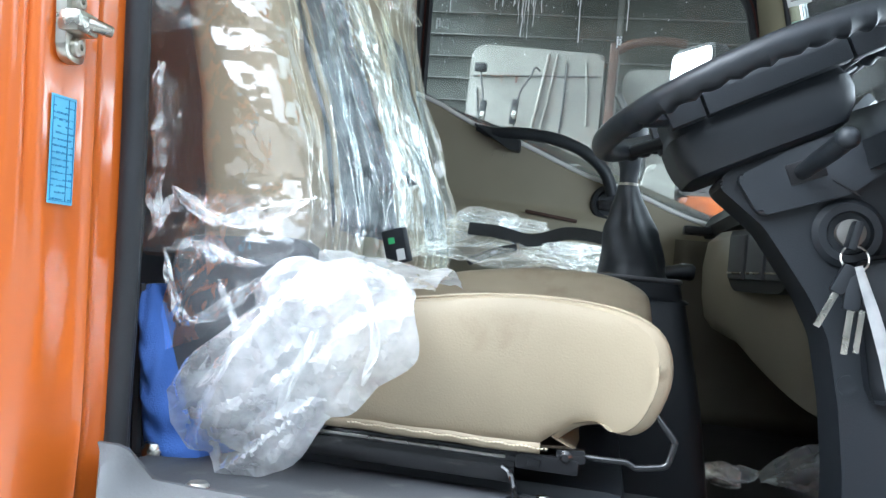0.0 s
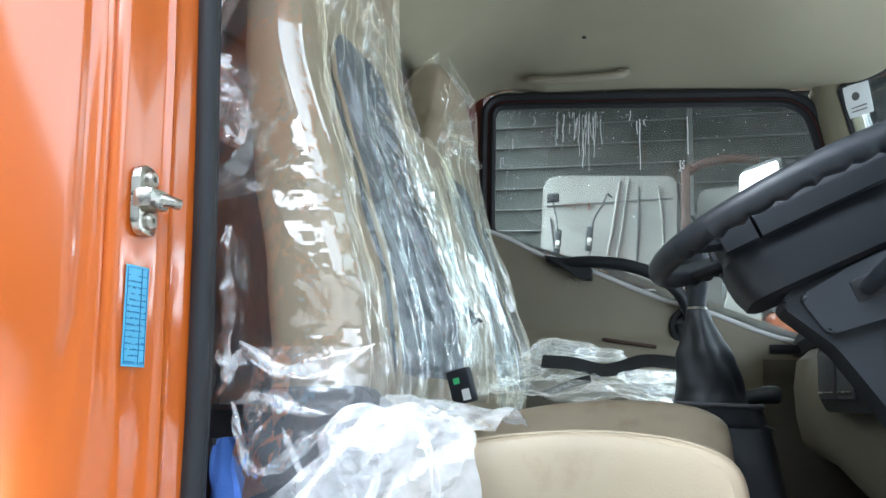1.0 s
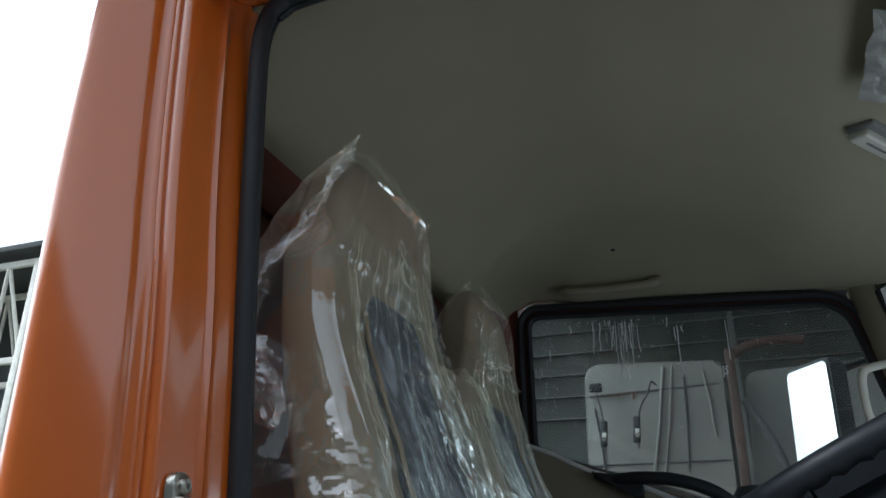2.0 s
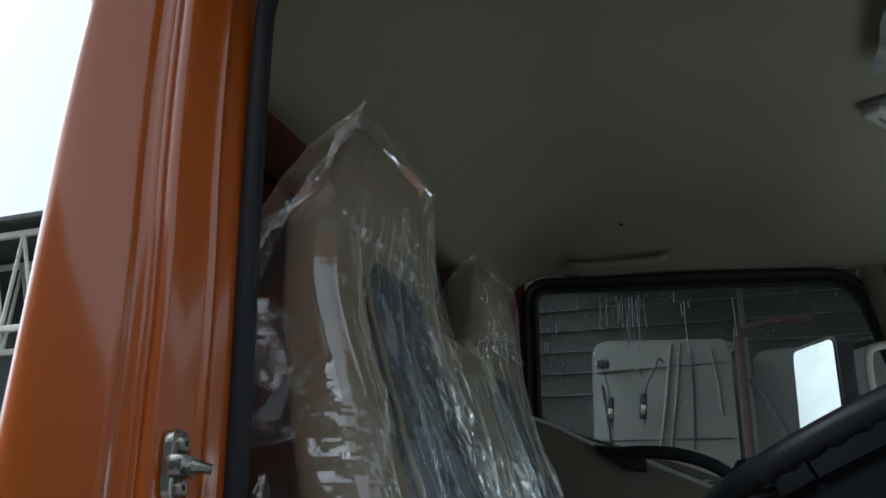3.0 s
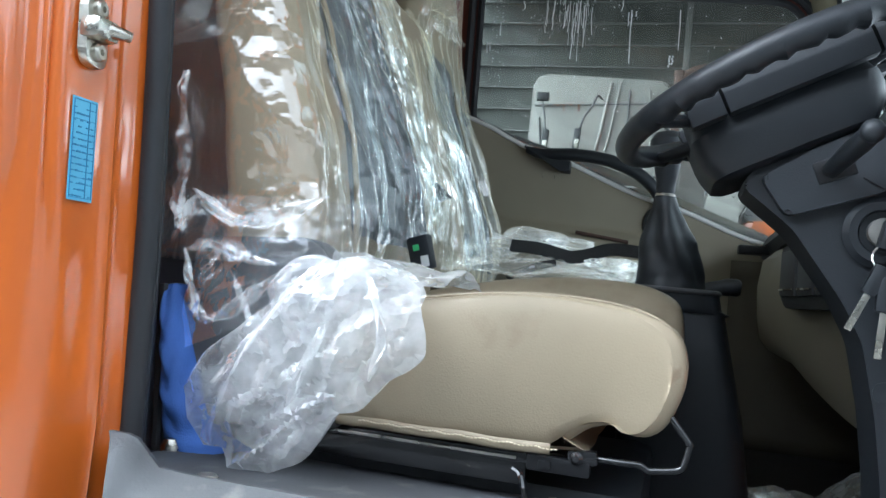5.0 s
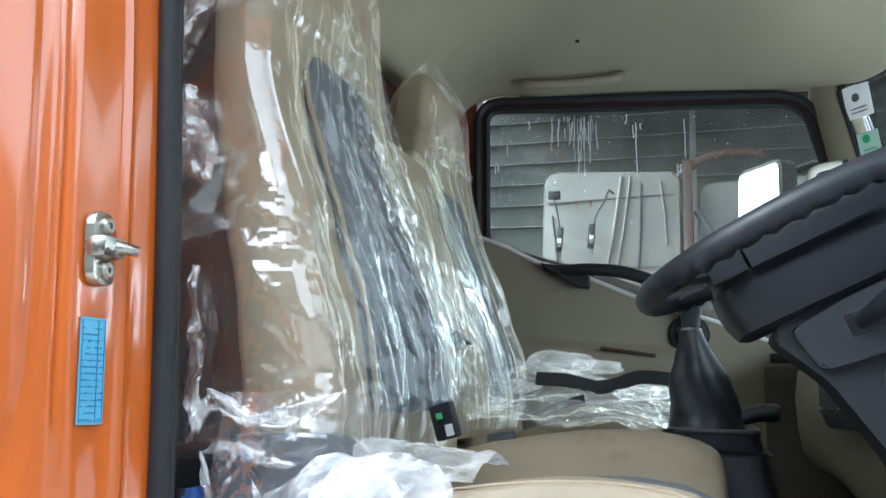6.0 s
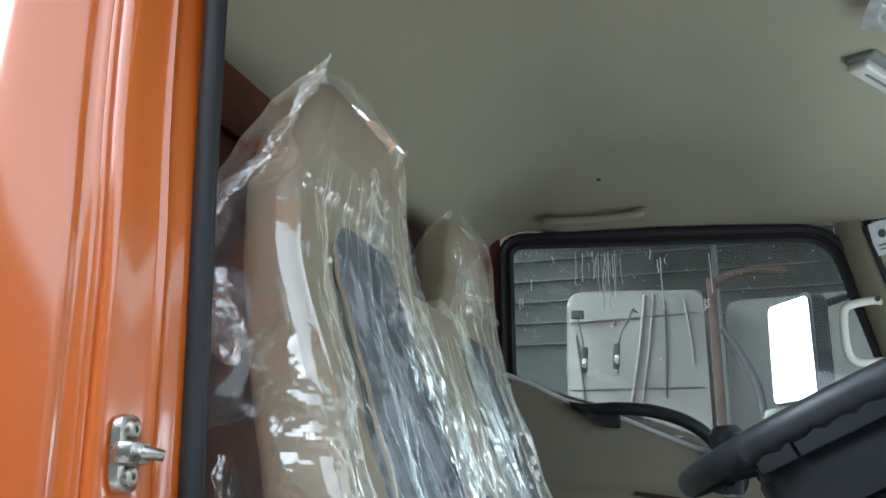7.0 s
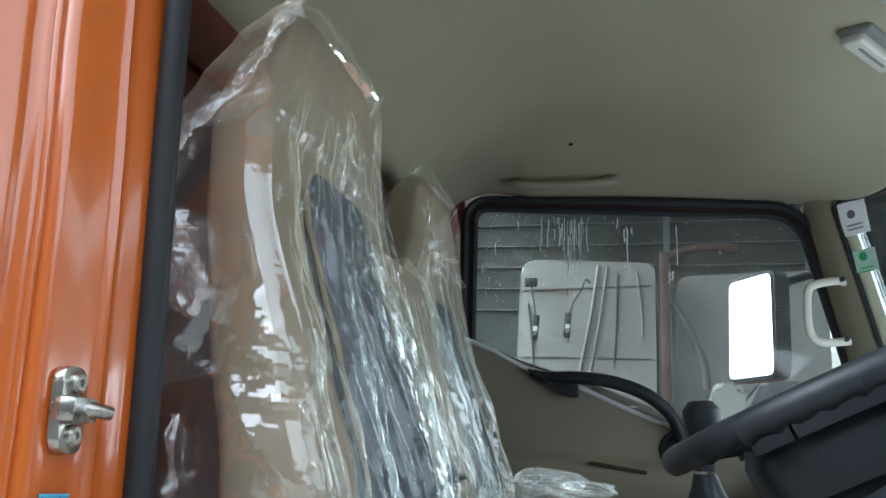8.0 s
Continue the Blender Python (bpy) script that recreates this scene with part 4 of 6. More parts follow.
driver = seat("driver_seat", 0.0, 0.0, "beige vinyl driver seat with grey cloth, partly unwrapped", VINYL)
for k in range(52):
    bm = bmesh.new()
    rbox(bm, (0.235 + 0.0038 * k, 0.1578, 1.2165 + 0.0006 * math.sin(k)), (0.0026, 0.0015, 0.0012), 0)
    part("stitch", bm, THREAD, driver)
# slide rail, wire lever, bolts of the driver seat
bm = bmesh.new()
rbox(bm, (0.25, 0.19, 1.200), (0.42, 0.024, 0.012), 0.003)
rbox(bm, (0.235, 0.190, 1.186), (0.33, 0.026, 0.022), 0.003)
rail = part("slide_rail", bm, GLOSSBLACK, driver, "black steel slide rail")
# thin bright strip modelled for the highlight along the rail
bm = bmesh.new()
rbox(bm, (0.23, 0.1755, 1.2005), (0.32, 0.003, 0.0028), 0.001)
part("rail_highlight", bm, STEEL, rail)
bm = bmesh.new()
rbox(bm, (0.430, 0.178, 1.199), (0.060, 0.012, 0.015), 0.003)
rbox(bm, (0.418, 0.171, 1.199), (0.012, 0.004, 0.007), 0.001)
part("rail_latch", bm, DARKSTEEL, rail)
bm = bmesh.new()
lathe(bm, [(0.0, 0.0), (0.036, 0.0), (0.038, 0.003), (0.034, 0.0045), (0.031, 0.002), (0.0, 0.002)], Matrix.Translation((0.428, 0.158, 1.1605)) @ Matrix.Diagonal((1, 0.75, 1, 1)), 32)
foot = part("rail_foot", bm, DARKSTEEL, driver, "black steel rail foot in an oval recess")
bm = bmesh.new()
strap_line = smooth([(0.388, 0.176, 1.190), (0.396, 0.172, 1.186), (0.402, 0.164, 1.174), (0.408, 0.150, 1.167), (0.422, 0.141, 1.1655), (0.442, 0.141, 1.166), (0.456, 0.150, 1.167)], 5)
tube(bm, strap_line, 0.0032, 8)
part("bent_strap", bm, GLOSSBLACK, foot)
bm = bmesh.new()
lathe(bm, [(0.009, 0), (0.009, 0.002), (0.0065, 0.002), (0.0065, 0.008), (0.005, 0.010), (0, 0.010)], Matrix.Translation((0.430, 0.160, 1.1625)), 6)
part("bolt", bm, STEEL, foot)
bm = bmesh.new()
lever = [(0.44, 0.186, 1.209), (0.48, 0.178, 1.210), (0.501, 0.178, 1.2105), (0.506, 0.178, 1.2095), (0.511, 0.178, 1.2068), (0.516, 0.178, 1.2070), (0.534, 0.178, 1.2100), (0.540, 0.178, 1.2130),
         (0.5425, 0.178, 1.218), (0.5455, 0.178, 1.232), (0.5445, 0.178, 1.237), (0.530, 0.180, 1.254), (0.524, 0.190, 1.262), (0.52, 0.25, 1.265), (0.52, 0.5, 1.265)]
tube(bm, smooth(lever, 4), 0.0032, 10)
part("slide_lever", bm, GLOSSBLACK, driver, "glossy black bent wire slide lever")
bm = bmesh.new()
rbox(bm, (0.452, 0.178, 1.209), (0.028, 0.010, 0.014), 0.003, pose(0, 0, 0, 0, -6, 0))
lathe(bm, [(0.005, 0), (0.006, 0.003), (0.003, 0.006), (0, 0.006)], pose(0.447, 0.173, 1.209, 90, 0, 0), 14)
part("pivot", bm, GLOSSBLACK, driver)
bm = bmesh.new()
rbox(bm, (0.33, 0.39, 1.10), (0.36, 0.36, 0.15), 0.02)
part("seat_base", bm, BLACK, driver)

bm = bmesh.new()
prism(bm, round_poly([(0.01, 1.20), (0.21, 1.20), (0.198, 1.36), (0.172, 1.392), (0.040, 1.384)], 0.015, 4), "y", 0.148, 0.185, 0.004)
part("hinge_cover", bm, GREYBLACK, driver, "dark grey plastic hinge cover")

passenger = seat("passenger_seat", -0.062, 0.72, "beige and grey passenger seat still wrapped in foil", VINYL, 0.045)
bm = bmesh.new()
rbox(bm, (0.24, 1.15, 1.10), (0.42, 0.40, 0.18), 0.02)
part("seat_base", bm, BLACK, passenger)
# narrow middle seat, its back folded up between the two
middle = thing("middle_seat", (0.15, 0.76, FLOOR), "narrow beige middle seat between the two seats", "seat", "truck seats")
bm = bmesh.new()
rings = []
for k in range(14):
    z = 1.36 + 0.5 * k / 13
    xf, xb, a, b = table(BACK, z)
    rings.append(oval(xb - 0.02, xf - 0.035, 0.645, 0.90, z, 5.0, 32))
loft(bm, rings)
part("backrest", bm, VINYL, middle)
bm = bmesh.new()
rbox(bm, (0.24, 0.775, 1.26), (0.36, 0.22, 0.16), 0.03, None, 3)
part("cushion", bm, VINYL, middle)
bm = bmesh.new()
rbox(bm, (0.22, 0.775, 1.10), (0.3, 0.2, 0.16), 0.01)
part("seat_base", bm, BLACK, middle)
bm = bmesh.new()
prism(bm, [(0.0, 0.0), (0.030, 0.012), (0.006, 0.034), (-0.004, 0.03)], "y", -0.012, 0.012, 0.002)
bm.transform(Matrix.Translation((0.118, 0.70, 1.50)))
part("tilt_lever", bm, BLACK, middle, "small black tilt lever")


# ---- plastic wraps ----
def ribbon(bm, path, width, seed, face=(0, 1, 0), fold=0.007):
    """A narrow band of bunched foil along a line: long flat shards that meet in creases, with a ragged edge."""
    line = smooth(path, 16)
    k = len(line)
    arc = [0.0]
    for p, q in zip(line, line[1:]):
        arc.append(arc[-1] + (q - p).length)
    U, V = np.meshgrid(np.array(arc), np.linspace(-0.5, 0.5, 17) * width, indexing="ij")
    span = (0, arc[-1], -width, width)
    H = Crumple(seed, *span, 0.034, 0.30, 0.25)(U, V) + 0.55 * Crumple(seed + 1, *span, 0.018, 0.35, -0.3)(U, V) + 0.2 * Crumple(seed + 2, *span, 0.007, 0.6)(U, V)
    ragged = Crumple(seed + 3, *span, 0.012)(U, V)
    out = Vector(face).normalized()
    rows = []
    for i, p in enumerate(line):
        d = (line[min(i + 1, k - 1)] - line[max(i - 1, 0)]).normalized()
        s = d.cross(out).normalized()
        slim = min(1, 0.25 + 6 * min(i, k - 1 - i) / k) * (0.85 + 0.3 * noise.noise(p * 12 + Vector((seed, 0, 0))))
        rows.append([p + s * (V[i, j] * slim * (1 + 0.22 * ragged[i, j])) + out * fold * H[i, j] for j in range(17)])
    return loft(bm, rows, False, False)


def wrap_bag(name, dx, dy, dz, text, seed, side_film):
    """A clear bag pulled over a seat back: a smooth upper side, crumpled lower side, a front that hangs in long shards."""
    w = thing(name, (0.05 + dx, 0.39 + dy, 1.4), text, "plastic wrap", "seat wraps")
    nz = 190
    counts = (("rear_foil", 28), ("side_foil", 76), ("front_corner", 18), ("front_foil", 190), ("far_foil", 30), ("back_foil", 40))
    grid, out, arc = [], [], []
    for k in range(nz + 1):
        z = 1.36 + 0.740 * k / nz
        xf, xb, y0, y1 = table(BAG, z)
        cut = 0.019 * float(ramp01(z, 1.90, 1.875)) + 0.006
        hug = float(ramp01(z, 1.90, 1.97))
        a, b = Vector((xb, y0 + 0.06)), Vector((xb + 0.04, y0))
        loop = [Vector((xb, y1)), a, b.lerp(Vector((xb + 0.10 * (xf - xb), y0)), 0.5), Vector((xf - cut * 1.5 - 0.025 * hug, y0)), Vector((xf - 0.60 * cut, y0 + 0.48 * cut + 0.020 * hug)), Vector((xf - 0.010, y1 - 0.075)), Vector((xf - 0.02, y1))]
        rear, near, corner, front, far = loop[1], loop[2], loop[3], loop[4], loop[5]
        segs = [(rear, near), (near, corner), (corner, front), (front, far), (far, Vector((xb + 0.02, y1))), (Vector((xb + 0.02, y1)), rear)]
        pts, nrm = [], []
        for (nm, c), (p, q) in zip(counts, segs):
            d = (q - p).normalized()
            for i in range(c):
                pts.append(p.lerp(q, i / c))
                nrm.append(Vector((d.y, -d.x)))
        n = len(pts)
        for r in range(3):
            nrm = [(nrm[i - 1] + nrm[i] * 2 + nrm[(i + 1) % n]).normalized() for i in range(n)]
        s, acc = [], 0.0
        for i in range(n):
            s.append(acc)
            acc += (pts[(i + 1) % n] - pts[i]).length
        grid.append([(p.x, p.y, z) for p in pts])
        out.append([(v.x, v.y, 0.0) for v in nrm])
        arc.append(s)
    P, N, S = np.array(grid), np.array(out), np.array(arc)
    # one width for every row, so that folds run on from row to row
    S = np.tile(S[:140].mean(axis=0), (nz + 1, 1))
    Z = P[:, :, 2]
    edges = np.cumsum([0] + [c for _, c in counts])
    span = (S.min(), S.max(), 1.36, 2.10)
    col = np.arange(edges[-1])
    side = ramp01(col, edges[1] - 10, edges[1] + 2) * ramp01(col, edges[3] + 4, edges[2] + 6)
    front = ramp01(col, edges[3] - 2, edges[3] + 8) * ramp01(col, edges[4] + 20, edges[4])
    rest = 1 - np.maximum(side, front)
    low = ramp01(Z, 1.80, 1.73)
    d = side * (0.0012 * Crumple(seed, *span, 0.10)(S, Z) + low * (0.0150 * Crumple(seed + 1, *span, 0.100, 0.5, 0.15)(S, Z) + 0.0022 * Crumple(seed + 2, *span, 0.045, 0.5, -0.3)(S, Z) + 0.0011 * Crumple(seed + 3, *span, 0.015, 0.6, 0.3)(S, Z)))
    d = d * (1 - 0.88 * ramp01(col, edges[2] - 6, edges[2] + 1) * ramp01(Z, 1.60, 1.70))
    hang = 0.03 + 0.97 * ramp01(Z, 1.97, 1.78)
    d = d + front * hang * (0.018 * Crumple(seed + 4, *span, 0.042, 6.0, 0.05)(S, Z) + 0.0085 * Crumple(seed + 5, *span, 0.020, 8.0, -0.10)(S, Z) + 0.0048 * Crumple(seed + 6, *span, 0.012, 7.0, 0.14)(S, Z) + 0.0022 * Crumple(seed + 7, *span, 0.010, 2.5)(S, Z))
    d = d + rest * (0.006 * Crumple(seed + 8, *span, 0.06, 3.0)(S, Z))
    if side_film is FRONTFILM:
        d = d + side * low * 0.006 * Crumple(seed + 9, *span, 0.030, 5.0)(S, Z)
    P = P + N * (d + 0.004)[:, :, None]
    # the mouth at the top is drawn together unevenly
    shut = ramp01(Z, 2.06, 2.10)
    P[:, :, 0] += shut * 0.12 * (P[:, :, 0].mean(axis=1, keepdims=True) - P[:, :, 0])
    P[:, :, 2] += shut * 0.006 * Crumple(seed + 10, *span, 0.03, 3.0)(S, Z) + dz * ramp01(Z, 1.5, 2.1)
    P = P + np.array((dx, dy, 0))
    P = np.concatenate((P, P[:, :1]), axis=1)
    for i, (nm, c) in enumerate(counts):
        ma = {"rear_foil": HAZYFILM if side_film is SIDEFILM else side_film, "side_foil": side_film, "front_corner": side_film, "back_foil": BACKFILM, "far_foil": FRONTFILM, "front_foil": FRONTFILM}[nm]
        top = 128 if nm == "front_corner" else 152 if nm in ("front_foil", "far_foil") else nz
        foil(nm, P[:top + 1, edges[i]:edges[i + 1] + 1], ma, w, "", 1)
        if top < nz:
            foil("upper_foil", P[top:, edges[i]:edges[i + 1] + 1], BACKFILM, w)
    return w


wrap = wrap_bag("seat_wrap", 0.0, 0.0, 0.0, "clear crinkled plastic bag over the driver backrest", 13, SIDEFILM)
for y, z0, z1, width in ((0.375, 1.975, 1.60, 0.036), (0.47, 2.00, 1.70, 0.016), (0.44, 1.75, 1.42, 0.030), (0.30, 1.80, 1.45, 0.014), (0.51, 1.62, 1.39, 0.026)):
    bm = bmesh.new()
    heights = [z0 + (z1 - z0) * k / 5 for k in range(6)]
    ribbon(bm, [(table(BAG, z)[0] + 0.008, y + 0.012 * k, z) for k, z in enumerate(heights)], width, 60 + len(wrap.children), (0.5, -0.85, 0.2), 0.004)
    part("pleat", bm, FRONTFILM, wrap, "", 1)
wrap_bag("seat_wrap", -0.062, 0.72, 0.05, "clear crinkled plastic bag over the passenger backrest", 77, FRONTFILM)


# bunched edge of the driver wrap, from its peak back towards the seal, and a loose fold below it
tent = thing("loose_foil", (-0.03, 0.2, 1.8), "crinkled loose foil edge hanging from the driver wrap", "plastic wrap")
for path, width in (([(-0.068, 0.152, 1.795), (-0.058, 0.166, 1.862), (-0.030, 0.178, 1.896), (-0.004, 0.186, 1.925), (0.008, 0.212, 1.99), (0.015, 0.248, 2.06), (0.020, 0.272, 2.105)], 0.030),
                    ([(-0.046, 0.147, 1.765), (-0.034, 0.146, 1.735), (-0.016, 0.145, 1.700), (0.004, 0.145, 1.655)], 0.052),
                    ([(0.002, 0.142, 1.56), (0.006, 0.142, 1.52), (0.010, 0.142, 1.48), (0.006, 0.142, 1.43), (0.018, 0.142, 1.39)], 0.016)):
    bm = bmesh.new()
    ribbon(bm, path, width * 1.25, 11 + 4 * len(tent.children), (0.3, 1, 0), 0.010)
    part("crinkled_edge", bm, CRINKLE, tent, "", 1)


# foil over the middle backrest, drawn up into a knot against the passenger wrap
knot_wrap = thing("seat_wrap", (0.06, 0.78, 1.4), "clear plastic foil over the middle backrest, gathered in a knot", "plastic wrap", "seat wraps")
KNOT = Vector((-0.070, 1.02, 1.950))
nz, n = 100, 170
grid = []
for k in range(nz + 1):
    v = k / nz
    z = 1.375 + 0.50 * v
    xf, xb, a, b = table(BACK, z)
    draw = max(0.0, (v - 0.55) / 0.45) ** 1.2
    grid.append([p.lerp(KNOT, 0.95 * draw)[:] for p in oval(xb - 0.03, xf - 0.012, 0.628, 1.0, z, 4.0, n)])
P = np.array(grid)
A, V = np.meshgrid(np.linspace(0, 1.05, n), np.linspace(0, 0.55, nz + 1))
span = (0, 1.05, 0, 0.55)
mid = P.mean(axis=1, keepdims=True)
away = (P - mid) / np.linalg.norm(P - mid, axis=2, keepdims=True)
loose = (1 - 0.6 * ramp01(V, 0.35, 0.55))
d = loose * (0.012 * Crumple(61, *span, 0.05, 6.0, 0.06)(A, V) + 0.005 * Crumple(62, *span, 0.022, 5.0)(A, V) + 0.002 * Crumple(63, *span, 0.011, 2.0)(A, V))
P = P + away * d[:, :, None]
P = np.concatenate((P, P[:, :1]), axis=1)
foil("draped_foil", P, FRONTFILM, knot_wrap, "", 1)
bm = bmesh.new()
ribbon(bm, [KNOT + Vector((-0.02, -0.015, 0.03)), KNOT + Vector((0.0, 0.0, 0.0)), KNOT + Vector((0.012, 0.01, -0.035))], 0.03, 5, (1, -1, 0))
part("knot", bm, CRINKLE, knot_wrap, "", 180)
# pleats that fan out of the knot over the passenger backrest
for to, width in (((-0.035, 1.00, 2.07), 0.022), ((0.005, 1.03, 2.045), 0.020), ((0.020, 1.06, 2.005), 0.026), ((0.015, 1.08, 1.955), 0.024), ((0.030, 1.09, 1.90), 0.030), ((-0.105, 0.96, 1.88), 0.018)):
    bm = bmesh.new()
    to = Vector(to)
    ribbon(bm, [KNOT, KNOT.lerp(to, 0.35) + Vector((0.006, -0.006, 0.004)), KNOT.lerp(to, 0.7) + Vector((0.006, -0.004, 0.0)), to], width, len(knot_wrap.children) * 3, (0.7, -0.7, 0.1), 0.005)
    part("pleat", bm, FRONTFILM, knot_wrap, "", 1)


def crumple(bm, c, r, seed, res=56, amp=0.22, fold=9.0, squash=None):
    """One loose lump of crumpled foil."""
    base = bm.verts[:]
    got = bmesh.ops.create_uvsphere(bm, u_segments=res, v_segments=res, radius=1.0)
    for v in got["verts"]:
        p = v.co.copy()
        d = amp * facets(p * 0.1, seed, fold * 0.9, 7) + amp * 0.5 * facets(p * 0.1, seed + 1, fold * 2.2, 7)
        p = p * (1 + d)
        p = Vector((p.x * r[0], p.y * r[1], p.z * r[2]))
        if squash:
            p = squash(p)
        v.co = p + Vector(c)
    return bm


# radius of the spread bag by the angle round its gathered neck
SPREAD = [(-90, 0.160), (-75, 0.125), (-70, 0.116), (-58, 0.120), (-42, 0.111), (-22, 0.124), (7, 0.106), (17, 0.090), (35, 0.066), (74, 0.036), (130, 0.045),
          (195, 0.050), (206, 0.080), (214, 0.135), (219, 0.165), (229, 0.178), (236, 0.190), (243, 0.176), (251, 0.183), (260, 0.177), (270, 0.160)]


def spread(bm, size, y, bulge, seed, step=0.0042):
    """One skin of the bag: pleats run down from the neck, flat faces between sharp creases, a ragged hem."""
    rng = random.Random(seed)
    span = (0.0, 0.36, 1.12, 1.42)
    hem = []
    for k in range(120):
        deg = -90 + 3 * k
        a = radians(deg)
        R = table(SPREAD, deg)[0] * size * (1 + 0.035 * facets((math.cos(a) * 0.2, math.sin(a) * 0.2, 0), seed + 3, 9, 5, (1, 1, 0)))
        hem.append(Vector((0.19 + math.cos(a) * R, 1.335 + math.sin(a) * R)))
    flat = list(hem)
    for i in range(68):
        for j in range(72):
            q = Vector((0.045 + step * (i + 0.5 * (j % 2)) + rng.uniform(-0.3, 0.3) * step, 1.14 + step * 0.9 * (j + rng.uniform(-0.3, 0.3))))
            d = q - Vector((0.19, 1.335))
            deg = (math.degrees(math.atan2(d.y, d.x)) + 90) % 360 - 90
            if d.length < table(SPREAD, deg)[0] * size * 0.95:
                flat.append(q)
    n = len(hem)
    verts, edges, faces = geometry.delaunay_2d_cdt(flat, [(k, (k + 1) % n) for k in range(n)], [], 1, 1e-5)[:3]
    Q = np.array([(q.x, q.y) for q in verts])
    slant = -0.62
    f = 0.020 * Crumple(seed, *span, 0.025, 5.0, slant)(Q[:, 0], Q[:, 1]) + 0.0090 * Crumple(seed + 1, *span, 0.013, 3.6, slant - 0.35)(Q[:, 0], Q[:, 1])
    f = f + 0.0034 * Crumple(seed + 2, *span, 0.012, 2.5, slant + 0.7)(Q[:, 0], Q[:, 1]) + 0.0007 * Crumple(seed + 4, *span, 0.006)(Q[:, 0], Q[:, 1])
    made = []
    for q, h in zip(verts, f):
        d = q - Vector((0.19, 1.335))
        deg = (math.degrees(math.atan2(d.y, d.x)) + 90) % 360 - 90
        r = min(1.0, d.length / (table(SPREAD, deg)[0] * size))
        made.append(bm.verts.new((q.x, y - bulge * (1 - r ** 3) + 0.7 * max(0.0, q.y - 1.335) - h * min(1, 3 * (1 - r) + 0.6), q.y)))
    for f in faces:
        bm.faces.new([made[i] for i in f])
    return bm


bag = thing("crumpled_bag", (0.18, 0.14, 1.165), "crumpled milky plastic bag hanging over the driver cushion", "plastic bag")
for nm, size, y, bulge, seed in (("outer_skin", 1.0, 0.116, 0.026, 21), ("back_skin", 0.96, 0.140, 0.006, 47)):
    bm = bmesh.new()
    spread(bm, size, y, bulge, seed)
    part(nm, bm, MILKY, bag, "", 11)
for path, width in (([(0.205, 0.104, 1.370), (0.172, 0.090, 1.325), (0.130, 0.094, 1.275), (0.098, 0.106, 1.240)], 0.012),
                    ([(0.222, 0.104, 1.372), (0.222, 0.088, 1.325), (0.205, 0.086, 1.275), (0.182, 0.098, 1.228)], 0.012),
                    ([(0.244, 0.106, 1.362), (0.264, 0.094, 1.335), (0.272, 0.094, 1.300), (0.262, 0.102, 1.262)], 0.010)):
    bm = bmesh.new()
    ribbon(bm, path, width, 40 + len(bag.children), (0.1, -1, 0.15), 0.004)
    part("pleat", bm, MILKY, bag, "", 1)
U, V = np.meshgrid(np.linspace(0, 1, 46), np.linspace(0, 1, 40))
H = 0.007 * Crumple(5, 0, 1, 0, 1, 0.22, 1.6, 0.5)(U, V) + 0.003 * Crumple(6, 0, 1, 0, 1, 0.10)(U, V)
foil("top_flap", np.stack((0.17 + 0.140 * U, 0.150 + 0.16 * V, 1.372 + 0.016 * np.sin(3 * V) - 0.016 * U + H), -1), MILKY, bag, "", 30)
apron = thing("foil_apron", (0.10, 0.15, 1.3), "clear glossy foil bunched below the driver backrest", "plastic wrap")
U, V = np.meshgrid(np.linspace(0, 1, 110), np.linspace(0, 1, 80))
X = 0.028 + 0.192 * U + 0.02 * (1 - V)
Z = 1.43 - 0.17 * V * (1 - 0.5 * U)
span = (0, 0.25, 1.24, 1.45)
H = 0.006 * Crumple(2, *span, 0.05, 1.6, 1.1)(X, Z) + 0.0026 * Crumple(4, *span, 0.022, 1.6, 0.9)(X, Z) + 0.0009 * Crumple(7, *span, 0.010)(X, Z)
foil("hanging_foil", np.stack((X, 0.150 - 0.012 * np.sin(3.1 * U) - 0.012 * V + H, Z + 0.4 * H), -1), APRONFILM, apron, "", 1)
for path, width in (([(0.036, 0.132, 1.366), (0.046, 0.130, 1.335), (0.058, 0.128, 1.308), (0.072, 0.126, 1.297)], 0.016),
                    ([(0.068, 0.126, 1.300), (0.095, 0.124, 1.308), (0.125, 0.120, 1.330), (0.152, 0.118, 1.347), (0.175, 0.118, 1.362)], 0.022),
                    ([(0.036, 0.130, 1.368), (0.07, 0.130, 1.375), (0.11, 0.128, 1.362), (0.145, 0.124, 1.362)], 0.014),
                    ([(0.012, 0.134, 1.375), (0.024, 0.134, 1.40), (0.036, 0.134, 1.425)], 0.010),
                    ([(0.036, 0.134, 1.428), (0.08, 0.134, 1.405), (0.13, 0.132, 1.408), (0.188, 0.134, 1.432)], 0.026),
                    ([(0.10, 0.122, 1.345), (0.125, 0.12, 1.300), (0.13, 0.12, 1.285)], 0.010)):
    bm = bmesh.new()
    ribbon(bm, path, width * 0.72, len(apron.children) * 3 + 1, (0.1, -1, 0.5))
    part("crumpled_edge", bm, CRINKLE, apron, "", 1)
cover = thing("cushion_wrap", (0.25, 1.15, 1.40), "crinkled clear foil lying over the passenger cushion", "plastic wrap")
U, V = np.meshgrid(np.linspace(0, 1, 150), np.linspace(0, 1, 190))
X, Y = 0.06 + 0.42 * U, 0.70 + 0.84 * V
span = (0.06, 0.48, 0.70, 1.54)
